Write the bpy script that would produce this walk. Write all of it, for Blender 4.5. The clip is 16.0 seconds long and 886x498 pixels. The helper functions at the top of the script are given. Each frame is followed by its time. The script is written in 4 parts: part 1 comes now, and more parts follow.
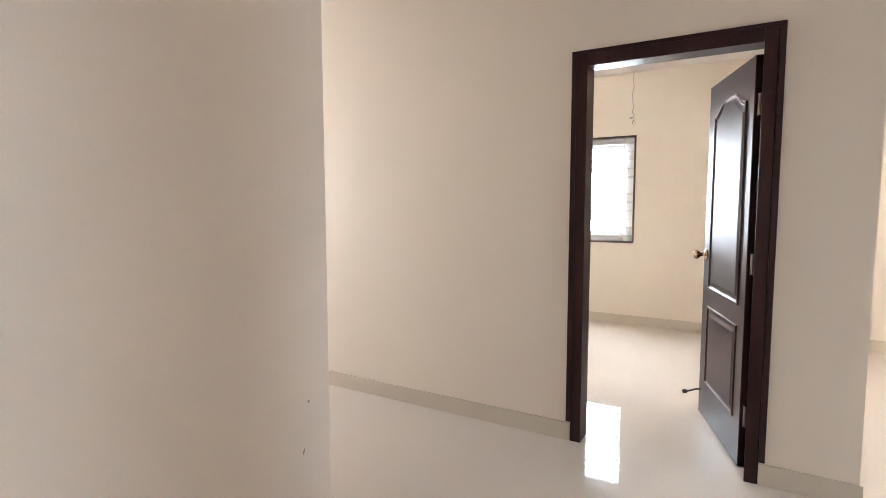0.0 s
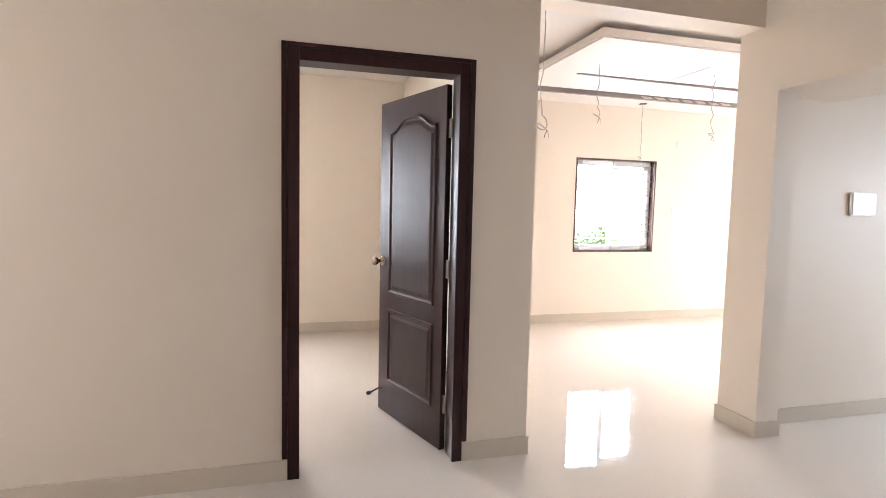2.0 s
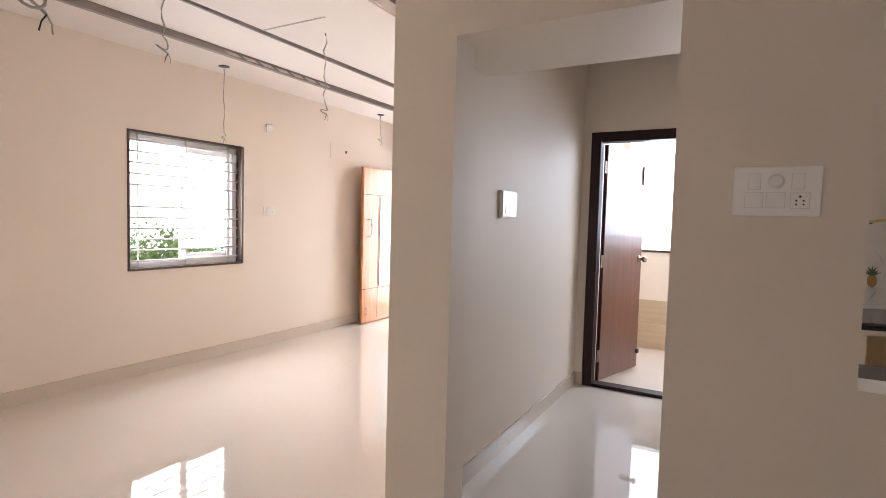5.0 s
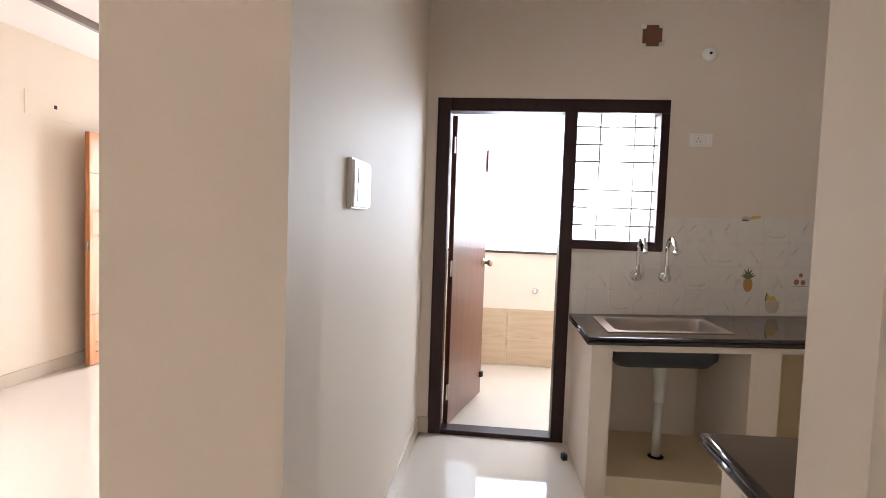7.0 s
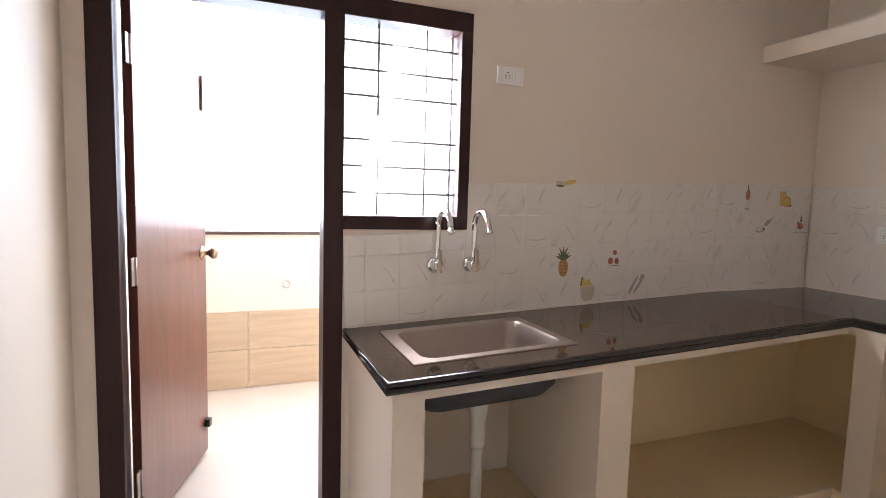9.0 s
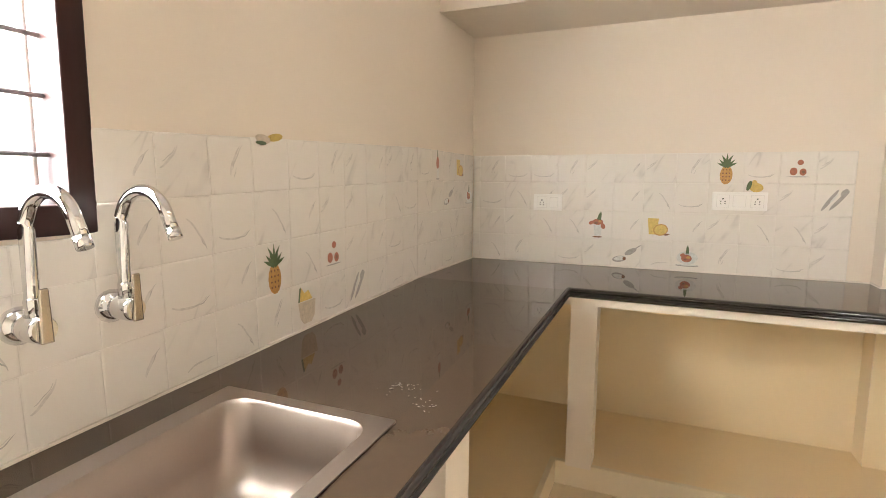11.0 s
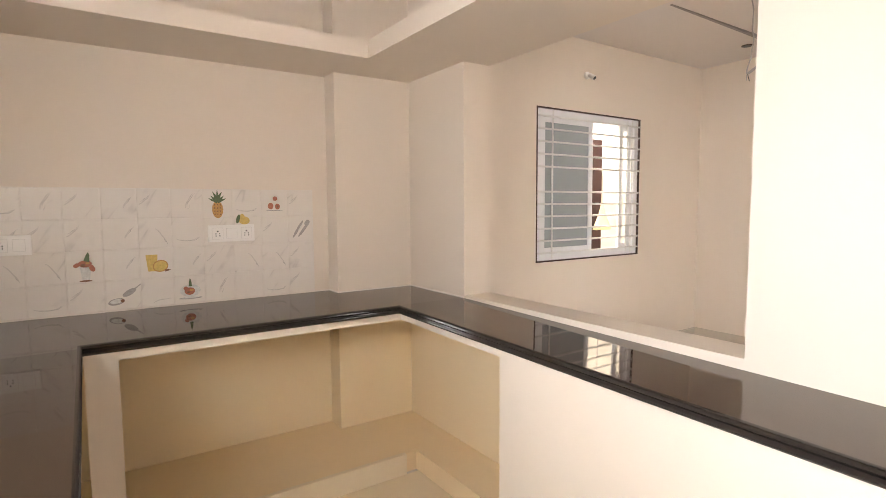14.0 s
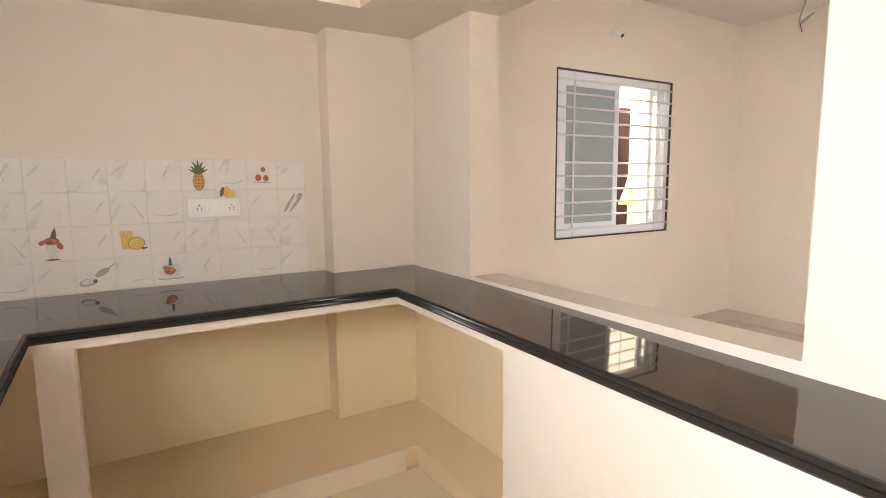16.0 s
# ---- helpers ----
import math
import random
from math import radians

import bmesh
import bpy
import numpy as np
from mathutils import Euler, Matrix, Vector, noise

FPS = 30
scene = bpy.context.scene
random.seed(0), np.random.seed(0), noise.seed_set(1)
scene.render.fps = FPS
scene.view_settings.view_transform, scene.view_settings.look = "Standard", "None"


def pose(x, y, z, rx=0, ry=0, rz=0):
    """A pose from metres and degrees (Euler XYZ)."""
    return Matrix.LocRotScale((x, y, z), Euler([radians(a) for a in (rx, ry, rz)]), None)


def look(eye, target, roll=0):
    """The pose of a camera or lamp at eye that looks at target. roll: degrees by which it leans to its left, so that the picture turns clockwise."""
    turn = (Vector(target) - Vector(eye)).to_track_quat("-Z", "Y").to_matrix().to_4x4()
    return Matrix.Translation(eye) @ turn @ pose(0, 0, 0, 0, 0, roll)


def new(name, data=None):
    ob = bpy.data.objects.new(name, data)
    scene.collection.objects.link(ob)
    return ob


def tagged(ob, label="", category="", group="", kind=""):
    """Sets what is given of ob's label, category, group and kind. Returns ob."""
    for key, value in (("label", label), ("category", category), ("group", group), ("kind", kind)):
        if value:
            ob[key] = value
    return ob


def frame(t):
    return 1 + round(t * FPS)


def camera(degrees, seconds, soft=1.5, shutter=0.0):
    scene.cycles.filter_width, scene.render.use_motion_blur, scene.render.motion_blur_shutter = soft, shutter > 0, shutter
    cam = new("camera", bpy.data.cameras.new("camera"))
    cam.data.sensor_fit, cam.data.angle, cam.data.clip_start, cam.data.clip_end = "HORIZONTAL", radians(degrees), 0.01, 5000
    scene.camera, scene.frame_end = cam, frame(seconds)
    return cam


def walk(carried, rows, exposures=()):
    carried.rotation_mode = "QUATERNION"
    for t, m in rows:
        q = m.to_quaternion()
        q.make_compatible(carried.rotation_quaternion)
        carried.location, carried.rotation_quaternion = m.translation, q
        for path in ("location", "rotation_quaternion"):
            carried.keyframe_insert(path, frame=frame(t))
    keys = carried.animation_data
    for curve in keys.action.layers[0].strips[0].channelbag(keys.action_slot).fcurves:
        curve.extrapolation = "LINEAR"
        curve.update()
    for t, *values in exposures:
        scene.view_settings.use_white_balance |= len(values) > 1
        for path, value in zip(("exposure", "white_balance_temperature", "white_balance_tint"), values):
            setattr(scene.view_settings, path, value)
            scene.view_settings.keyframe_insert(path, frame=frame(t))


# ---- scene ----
PATH = [
    (0, (-0.069, 0.46, 1.311), (-1.097, 2.167, 1.14), -0.1),
    (0.5, (-0.301, 0.491, 1.311), (-0.936, 2.379, 1.14), 0.1),
    (1, (-0.603, 0.473, 1.314), (-0.782, 2.459, 1.156), 0.8),
    (1.5, (-0.766, 0.532, 1.33), (-0.595, 2.519, 1.169), 1.2),
    (2, (-0.874, 0.644, 1.352), (-0.344, 2.566, 1.195), 1.3),
    (2.5, (-0.929, 0.774, 1.369), (-0.115, 2.594, 1.213), 1.0),
    (3, (-0.839, 1.029, 1.358), (0.25, 2.699, 1.203), 0.8),
    (3.5, (-0.69, 1.293, 1.358), (0.609, 2.807, 1.217), 1.3),
    (4, (-0.534, 1.619, 1.364), (0.956, 2.946, 1.234), 1.5),
    (4.5, (-0.343, 1.863, 1.35), (1.281, 3.024, 1.224), 1.4),
    (4.7, (-0.238, 1.969, 1.343), (1.436, 3.057, 1.224), 1.5),
    (6.8, (0.943, 2.732, 1.349), (2.913, 3.055, 1.228), 1.9),
    (7, (1.049, 2.822, 1.332), (3.036, 3.024, 1.223), 2.0),
    (7.5, (1.337, 2.849, 1.313), (3.334, 2.823, 1.2), 1.9),
    (8, (1.618, 2.807, 1.32), (3.599, 2.56, 1.191), 1.5),
    (8.2, (1.735, 2.792, 1.314), (3.701, 2.456, 1.173), 1.4),
    (10.3, (2.935, 2.668, 1.313), (4.276, 1.202, 1.08), 1.2),
    (10.5, (3.028, 2.645, 1.3), (4.228, 1.063, 1.062), 0.9),
    (10.8, (3.172, 2.577, 1.278), (4.136, 0.839, 1.052), 0.8),
    (11, (3.26, 2.519, 1.289), (4.034, 0.691, 1.043), 0.5),
    (11.5, (3.38, 2.44, 1.299), (3.735, 0.488, 1.052), 0.7),
    (12, (3.528, 2.437, 1.312), (3.419, 0.453, 1.083), 0.8),
    (12.5, (3.58, 2.491, 1.336), (3.181, 0.544, 1.112), 1.0),
    (13, (3.599, 2.531, 1.338), (2.912, 0.663, 1.14), 0.5),
    (13.5, (3.592, 2.55, 1.341), (2.683, 0.777, 1.166), 0.1),
    (14, (3.566, 2.573, 1.347), (2.451, 0.921, 1.187), -0.4),
    (14.5, (3.544, 2.585, 1.349), (2.314, 1.015, 1.196), -0.7),
    (15, (3.538, 2.567, 1.348), (2.264, 1.034, 1.185), -0.8),
    (15.5, (3.492, 2.508, 1.336), (2.267, 0.94, 1.136), -0.9),
    (16, (3.332, 2.394, 1.324), (2.299, 0.7, 1.074), -0.6),
]
EXPOSURES = [(0, 1.15, 6000, 9), (0.5, 1.15, 5950, 9), (1.0, 1.15, 6000, 10), (1.5, 1.02, 6050, 12), (2.5, 1.05, 6100, 12), (3.0, 0.78, 6250, 13), (3.5, 0.22, 6450, 13), (4.5, -0.02, 6450, 17), (7.0, 0.35, 6450, 14), (8.2, 0.5, 6400, 19), (10.3, 1.2, 6400, 12), (10.8, 1.5, 6700, 10), (11.0, 1.65, 6950, 8), (12.0, 1.65, 7000, 10), (12.5, 1.55, 7050, 11), (13.5, 1.35, 7200, 14), (14.5, 1.15, 6850, 15), (15.5, 1.22, 6900, 14), (16.0, 1.3, 6900, 14)]
cam = camera(80.1, 16.0, soft=0.9)
walk(cam, [(t, look(eye, target, roll)) for t, eye, target, roll in PATH], EXPOSURES)

# ---- world and light ----
world = bpy.data.worlds.new("sky")
scene.world = world
world.use_nodes = True
wn = world.node_tree.nodes
sky = wn.new("ShaderNodeTexSky")
sky.sky_type = "NISHITA"
sky.sun_disc = False
sky.sun_elevation = radians(48)
sky.sun_rotation = radians(200)
sky.air_density, sky.dust_density, sky.ozone_density = 1.0, 3.0, 1.0
wn["Background"].inputs["Strength"].default_value = 0.15
world.node_tree.links.new(sky.outputs["Color"], wn["Background"].inputs["Color"])


def lamp_sun():
    d = bpy.data.lights.new("sun", "SUN")
    d.energy, d.angle, d.color = 3.0, radians(12), (1.0, 0.95, 0.88)
    ob = new("sun", d)
    ob.matrix_world = look((0, 0, 0), (0.33, 0.66, -0.9))
    return ob


def area_lamp(name, place, target, wide, high, watts, colour=(0.94, 0.97, 1.0)):
    d = bpy.data.lights.new(name, "AREA")
    d.shape, d.size, d.size_y, d.energy, d.color = "RECTANGLE", wide, high, watts, colour
    ob = new(name, d)
    ob.matrix_world = look(place, target)
    return ob


lamp_sun()
area_lamp("daylight_living_window", (2.86, 6.95, 1.75), (2.86, 0, -0.78), 2.2, 1.7, 285)
area_lamp("daylight_bedroom_window", (-1.83, 6.95, 1.75), (-1.83, 0, -0.78), 2.2, 1.7, 215)
area_lamp("daylight_balcony", (5.9, 2.2, 1.85), (0, 1.9, -0.6), 1.9, 1.4, 74, (0.68, 0.83, 1.0))
area_lamp("daylight_kitchen_window", (4.40, 2.14, 1.62), (0.9, -0.9, 0.9), 0.44, 0.7, 24, (0.92, 0.96, 1.0))
area_lamp("daylight_entrance", (6.3, 5.67, 1.05), (0, 4.9, 0.6), 0.95, 2.0, 62)
area_lamp("daylight_shaft", (-0.5, -1.38, 3.4), (-0.5, -1.30, 0.0), 4.6, 1.4, 110)
# Added fill lamp at the unseen passage end, brightens the dining side.
area_lamp("fill_passage", (-4.29, 2.63, 1.5), (2.0, 2.5, 1.0), 0.95, 1.15, 12.5)

# ---- materials ----


def material(name):
    m = bpy.data.materials.new(name)
    m.use_nodes = True
    return m, m.node_tree.nodes, m.node_tree.links, m.node_tree.nodes["Principled BSDF"]


def surface(name, colour, rough=0.5, metal=0.0, vary=0.06, scale=3.0, grain=60.0, bump=0.05, coat=0.0, spec=0.5, rough_vary=0.08):
    """A painted, plastered, stone or metal surface: broad tone, fine grain and a light relief."""
    m, n, l, p = material(name)
    tc = n.new("ShaderNodeTexCoord")
    big = n.new("ShaderNodeTexNoise")
    big.inputs["Scale"].default_value, big.inputs["Detail"].default_value = scale, 5
    fine = n.new("ShaderNodeTexNoise")
    fine.inputs["Scale"].default_value, fine.inputs["Detail"].default_value = grain, 4
    for k in (big, fine):
        l.new(tc.outputs["Object"], k.inputs["Vector"])
    mix = n.new("ShaderNodeMix")
    mix.data_type = "RGBA"
    mix.inputs[6].default_value = (*[c * (1 - vary) for c in colour], 1)
    mix.inputs[7].default_value = (*[min(1, c * (1 + vary)) for c in colour], 1)
    add = n.new("ShaderNodeMath")
    add.operation = "MULTIPLY_ADD"
    add.inputs[1].default_value = 0.3
    l.new(fine.outputs["Fac"], add.inputs[0])
    sub = n.new("ShaderNodeMath")
    sub.operation = "MULTIPLY"
    sub.inputs[1].default_value = 0.7
    l.new(big.outputs["Fac"], sub.inputs[0])
    l.new(sub.outputs[0], add.inputs[2])
    l.new(add.outputs[0], mix.inputs[0])
    l.new(mix.outputs[2], p.inputs["Base Color"])
    rr = n.new("ShaderNodeMapRange")
    rr.inputs["To Min"].default_value = max(0.02, rough - rough_vary)
    rr.inputs["To Max"].default_value = min(1, rough + rough_vary)
    l.new(big.outputs["Fac"], rr.inputs["Value"])
    l.new(rr.outputs[0], p.inputs["Roughness"])
    p.inputs["Metallic"].default_value = metal
    p.inputs["Specular IOR Level"].default_value = spec
    p.inputs["Coat Weight"].default_value = coat
    p.inputs["Coat Roughness"].default_value = 0.05
    if bump:
        b = n.new("ShaderNodeBump")
        b.inputs["Strength"].default_value, b.inputs["Distance"].default_value = bump, 0.004
        l.new(fine.outputs["Fac"], b.inputs["Height"])
        l.new(b.outputs[0], p.inputs["Normal"])
    return m


def wood(name, dark, light, rough=0.35, along="Z", stretch=12.0, coat=0.0, spec=0.5):
    """Stained timber with long grain along one axis."""
    m, n, l, p = material(name)
    tc = n.new("ShaderNodeTexCoord")
    mp = n.new("ShaderNodeMapping")
    s = {"X": (1, stretch, stretch), "Y": (stretch, 1, stretch), "Z": (stretch, stretch, 1)}[along]
    mp.inputs["Scale"].default_value = s
    l.new(tc.outputs["Object"], mp.inputs["Vector"])
    no = n.new("ShaderNodeTexNoise")
    no.inputs["Scale"].default_value, no.inputs["Detail"].default_value, no.inputs["Distortion"].default_value = 2.5, 8, 0.6
    l.new(mp.outputs[0], no.inputs["Vector"])
    r = n.new("ShaderNodeValToRGB")
    r.color_ramp.elements[0].position, r.color_ramp.elements[1].position = 0.3, 0.7
    r.color_ramp.elements[0].color, r.color_ramp.elements[1].color = (*dark, 1), (*light, 1)
    l.new(no.outputs["Fac"], r.inputs[0])
    l.new(r.outputs[0], p.inputs["Base Color"])
    p.inputs["Roughness"].default_value = rough
    p.inputs["Specular IOR Level"].default_value = spec
    p.inputs["Coat Weight"].default_value = coat
    b = n.new("ShaderNodeBump")
    b.inputs["Strength"].default_value, b.inputs["Distance"].default_value = 0.12, 0.002
    l.new(no.outputs["Fac"], b.inputs["Height"])
    l.new(b.outputs[0], p.inputs["Normal"])
    return m


def glass(name, colour=(0.95, 0.98, 0.97), rough=0.0):
    m, n, l, p = material(name)
    p.inputs["Base Color"].default_value = (*colour, 1)
    p.inputs["Transmission Weight"].default_value = 1.0
    p.inputs["Roughness"].default_value = rough
    p.inputs["IOR"].default_value = 1.1
    return m


M_PAINT = surface("cream_emulsion", (0.80, 0.705, 0.60), rough=0.62, vary=0.025, scale=1.3, grain=90, bump=0.05)
M_CEIL = surface("white_ceiling_paint", (0.76, 0.70, 0.655), rough=0.7, vary=0.02, scale=1.5, grain=80, bump=0.04)
M_FLOOR = surface("polished_vitrified_tile", (0.66, 0.585, 0.505), rough=0.022, vary=0.05, scale=1.1, grain=30, bump=0.0, rough_vary=0.008, spec=0.5)
M_SKIRT = surface("skirting_tile", (0.64, 0.56, 0.46), rough=0.22, vary=0.05, scale=2, grain=40, bump=0.01)
M_DARKWOOD = wood("dark_brown_timber", (0.021, 0.0060, 0.0054), (0.035, 0.0105, 0.0092), rough=0.42, spec=0.3)
M_REDWOOD = wood("red_brown_flush_door", (0.11, 0.036, 0.024), (0.16, 0.056, 0.038), rough=0.3, coat=0.3)
M_TEAK = wood("orange_teak_veneer", (0.42, 0.16, 0.05), (0.60, 0.27, 0.10), rough=0.35, coat=0.2)
# Brown base and warm specular tint paint in the reflected cream walls.
M_GRANITE = surface("black_granite", (0.050, 0.032, 0.021), rough=0.035, vary=0.16, scale=40, grain=260, bump=0.0, rough_vary=0.015)
M_GRANITE.node_tree.nodes["Principled BSDF"].inputs["Specular Tint"].default_value = (1.0, 0.82, 0.69, 1)
# Darker copy of the same stone without the warm reflection colour.
M_EDGE = surface("black_granite_edge", (0.020, 0.015, 0.013), rough=0.12, vary=0.35, scale=30, grain=200, bump=0.02, rough_vary=0.06)
M_PLINTH = surface("beige_shelf_tile", (0.84, 0.66, 0.42), rough=0.4, vary=0.06, scale=3, grain=50, bump=0.02)
M_YELLOW = surface("yellowish_lining", (0.90, 0.74, 0.50), rough=0.75, vary=0.04, scale=2, grain=70, bump=0.06)
M_UPVC = surface("white_upvc", (0.82, 0.82, 0.83), rough=0.3, vary=0.02, bump=0.0)
M_BARS = surface("white_painted_steel", (0.78, 0.77, 0.75), rough=0.4, vary=0.05, bump=0.0)
M_BRASS = surface("antique_brass", (0.36, 0.27, 0.19), rough=0.25, metal=1.0, vary=0.1, bump=0.0)
M_STEEL = surface("brushed_steel", (0.36, 0.30, 0.26), rough=0.44, metal=1.0, vary=0.08, scale=6, grain=200, bump=0.02)
M_CHROME = surface("chrome", (0.75, 0.75, 0.75), rough=0.08, metal=1.0, vary=0.03, bump=0.0, rough_vary=0.02)
M_GLASS = glass("clear_glass")
M_PLASTIC = surface("white_plastic", (0.90, 0.87, 0.83), rough=0.3, vary=0.02, bump=0.0)
M_BLACK = surface("black_plastic", (0.012, 0.012, 0.012), rough=0.4, vary=0.2, bump=0.0)

# ---- mesh helpers ----


def box(bm, x0, x1, y0, y1, z0, z1):
    vs = [bm.verts.new((x, y, z)) for x in (x0, x1) for y in (y0, y1) for z in (z0, z1)]
    for f in ((0, 1, 3, 2), (4, 6, 7, 5), (0, 4, 5, 1), (2, 3, 7, 6), (0, 2, 6, 4), (1, 5, 7, 3)):
        bm.faces.new([vs[i] for i in f])
    return vs


def rounded_box(x0, x1, y0, y1, z0, z1, r=0.004, segments=2):
    bm = bmesh.new()
    box(bm, x0, x1, y0, y1, z0, z1)
    bmesh.ops.bevel(bm, geom=list(bm.edges), offset=r, segments=segments, affect="EDGES", profile=0.6)
    return bm


def tube(bm, points, r, sides=10, cap=True):
    """A round bar along a line of points."""
    rings = []
    pts = [Vector(p) for p in points]
    up = Vector((0, 0, 1))
    for i, p in enumerate(pts):
        d = (pts[min(i + 1, len(pts) - 1)] - pts[max(i - 1, 0)]).normalized()
        a = d.cross(up)
        if a.length < 0.05:
            a = d.cross(Vector((0, 1, 0)))
        a.normalize()
        b = d.cross(a).normalized()
        rr = r[i] if isinstance(r, (list, tuple)) else r
        rings.append([bm.verts.new(p + (a * math.cos(k * math.tau / sides) + b * math.sin(k * math.tau / sides)) * rr) for k in range(sides)])
    for q, s in zip(rings, rings[1:]):
        for k in range(sides):
            f = bm.faces.new((q[k], q[(k + 1) % sides], s[(k + 1) % sides], s[k]))
            f.smooth = True
    if cap:
        bm.faces.new(rings[0])
        bm.faces.new(rings[-1][::-1])
    return bm


def lathe(bm, profile, place, axis="Z", sides=20):
    """Turns (radius, height) pairs round an axis."""
    turn = {"Z": Matrix(), "X": Matrix.Rotation(radians(90), 4, "Y"), "-X": Matrix.Rotation(radians(-90), 4, "Y"), "Y": Matrix.Rotation(radians(-90), 4, "X"), "-Y": Matrix.Rotation(radians(90), 4, "X")}[axis]
    m = Matrix.Translation(place) @ turn
    rings = [[bm.verts.new(m @ Vector((r * math.cos(k * math.tau / sides), r * math.sin(k * math.tau / sides), h))) for k in range(sides)] for r, h in profile]
    for q, s in zip(rings, rings[1:]):
        for k in range(sides):
            f = bm.faces.new((q[k], q[(k + 1) % sides], s[(k + 1) % sides], s[k]))
            f.smooth = True
    bm.faces.new(rings[0][::-1])
    bm.faces.new(rings[-1])
    return bm


def mesh_of(name, bm, mat):
    bmesh.ops.recalc_face_normals(bm, faces=list(bm.faces))
    me = bpy.data.meshes.new(name)
    bm.to_mesh(me)
    bm.free()
    me.materials.append(mat)
    return me


def part(name, bm, mat, parent=None, label="", m=None):
    ob = new(name, mesh_of(name, bm, mat))
    if parent:
        ob.parent = parent
    if m is not None:
        ob.matrix_basis = m
    if label:
        ob["label"] = label
    return ob


def boxes(*rows):
    """The union of upright boxes as one closed mesh, with no faces inside."""
    cuts = [sorted({round(v, 5) for r in rows for v in r[2 * k:2 * k + 2]}) for k in range(3)]
    size = [len(c) - 1 for c in cuts]
    solid = np.zeros([n + 2 for n in size], bool)
    for r in rows:
        a = [(cuts[k].index(round(r[2 * k], 5)), cuts[k].index(round(r[2 * k + 1], 5))) for k in range(3)]
        solid[a[0][0] + 1:a[0][1] + 1, a[1][0] + 1:a[1][1] + 1, a[2][0] + 1:a[2][1] + 1] = True
    bm, made = bmesh.new(), {}

    def vert(*i):
        if i not in made:
            made[i] = bm.verts.new([cuts[k][i[k]] for k in range(3)])
        return made[i]
    for cell in np.argwhere(solid):
        for k in range(3):
            for side in (0, 1):
                other = cell.copy()
                other[k] += 2 * side - 1
                if solid[tuple(other)]:
                    continue
                u, v = [q for q in range(3) if q != k]
                ring = []
                for du, dv in ((0, 0), (1, 0), (1, 1), (0, 1)):
                    p = [int(q) - 1 for q in cell]
                    p[k] += side
                    p[u] += du
                    p[v] += dv
                    ring.append(vert(*p))
                bm.faces.new(ring)
    return bm


def structure(name, bm, mat, label):
    return tagged(part(name, bm, mat), label, name.split("_")[0], "", "structure")


def thing(name, place, label, category, group="", kind="", turn=0):
    ob = new(name)
    ob.empty_display_size = 0.1
    ob.matrix_basis = pose(*place, 0, 0, turn)
    return tagged(ob, label, category, group, kind)


# ---- structure ----
H = 2.68          # ceiling
LINTEL = 2.07
XP, XK = 1.80, 1.965   # partition between dining and kitchen
YD = 3.25         # dining face of the bedroom wall
YN = 6.343        # north wall
XE = 4.27         # kitchen face of the utility wall
YB = -0.28        # kitchen back wall
YS = -0.40        # dining south wall
XW = -1.54        # dining west wall

structure("floor", boxes((-4.3, 6.25, -2.6, 6.5, -0.12, 0.0)), M_FLOOR, "polished cream vitrified tile floor with mirror-like reflections")
structure("ceiling", boxes((-4.3, 6.25, -0.54, 6.5, H, H + 0.15)), M_CEIL, "plain white painted ceiling slab")

structure("wall_bedroom", boxes((-4.2, -0.925, YD, YD + 0.13, 0, H), (-0.03, 0.345, YD, YD + 0.13, 0, H), (-0.925, -0.03, YD, YD + 0.13, 2.08, H)), M_PAINT, "cream painted wall with the bedroom doorway")
structure("wall_bedroom_east", boxes((0.225, 0.345, YD + 0.13, YN, 0, H)), M_PAINT, "cream painted wall between bedroom and living room")
structure("wall_bedroom_west", boxes((-3.3, -3.18, YD + 0.13, YN, 0, H)), M_PAINT, "cream painted bedroom side wall")
LW = (2.32, 3.435, 0.855, 1.985)
BW = (-2.43, -1.226, 0.884, 2.03)
structure("wall_north", boxes((-4.2, BW[0], YN, YN + 0.16, 0, H), (BW[0], BW[1], YN, YN + 0.16, 0, BW[2]), (BW[0], BW[1], YN, YN + 0.16, BW[3], H), (BW[1], LW[0], YN, YN + 0.16, 0, H), (LW[0], LW[1], YN, YN + 0.16, 0, LW[2]), (LW[0], LW[1], YN, YN + 0.16, LW[3], H), (LW[1], 6.25, YN, YN + 0.16, 0, H)), M_PAINT, "cream painted outer wall with two barred windows")
structure("wall_entrance", boxes((6.1, 6.25, 3.4, 5.15, 0, H), (6.1, 6.25, 6.2, YN, 0, H), (6.1, 6.25, 5.15, 6.2, 2.1, H)), M_PAINT, "cream painted living room wall with the entrance doorway")
structure("wall_living", boxes((XK, 6.25, 3.275, 3.40, 0, H)), M_PAINT, "cream painted wall between living room and kitchen")
structure("wall_pier", boxes((XP, XK, 3.13, 3.43, 0, H)), M_PAINT, "cream painted concrete column at the kitchen passage")
structure("wall_beam", boxes((0.345, XP, YD + 0.002, 3.43, 2.46, H)), M_PAINT, "cream painted beam over the living room opening")
structure("wall_partition", boxes((XP, XK, 1.80, 2.31, 0, H), (XP, XK, 0.396, 1.80, 0, 0.889), (XP, XK, 0.396, 1.80, LINTEL, H), (XP, XK, 2.31, 3.13, LINTEL, H), (XP, XK, -0.52, 0.396, 0, H)), M_PAINT, "cream painted partition with a serving opening above a sill")
structure("wall_kitchen_back", boxes((XK, 4.42, YB - 0.12, YB, 0, H), (XK, 2.43, YB, -0.149, 0, H)), M_PAINT, "cream painted kitchen back wall with a shallow column")
KW = (-0.575, 0.693, 0.906, 2.108)
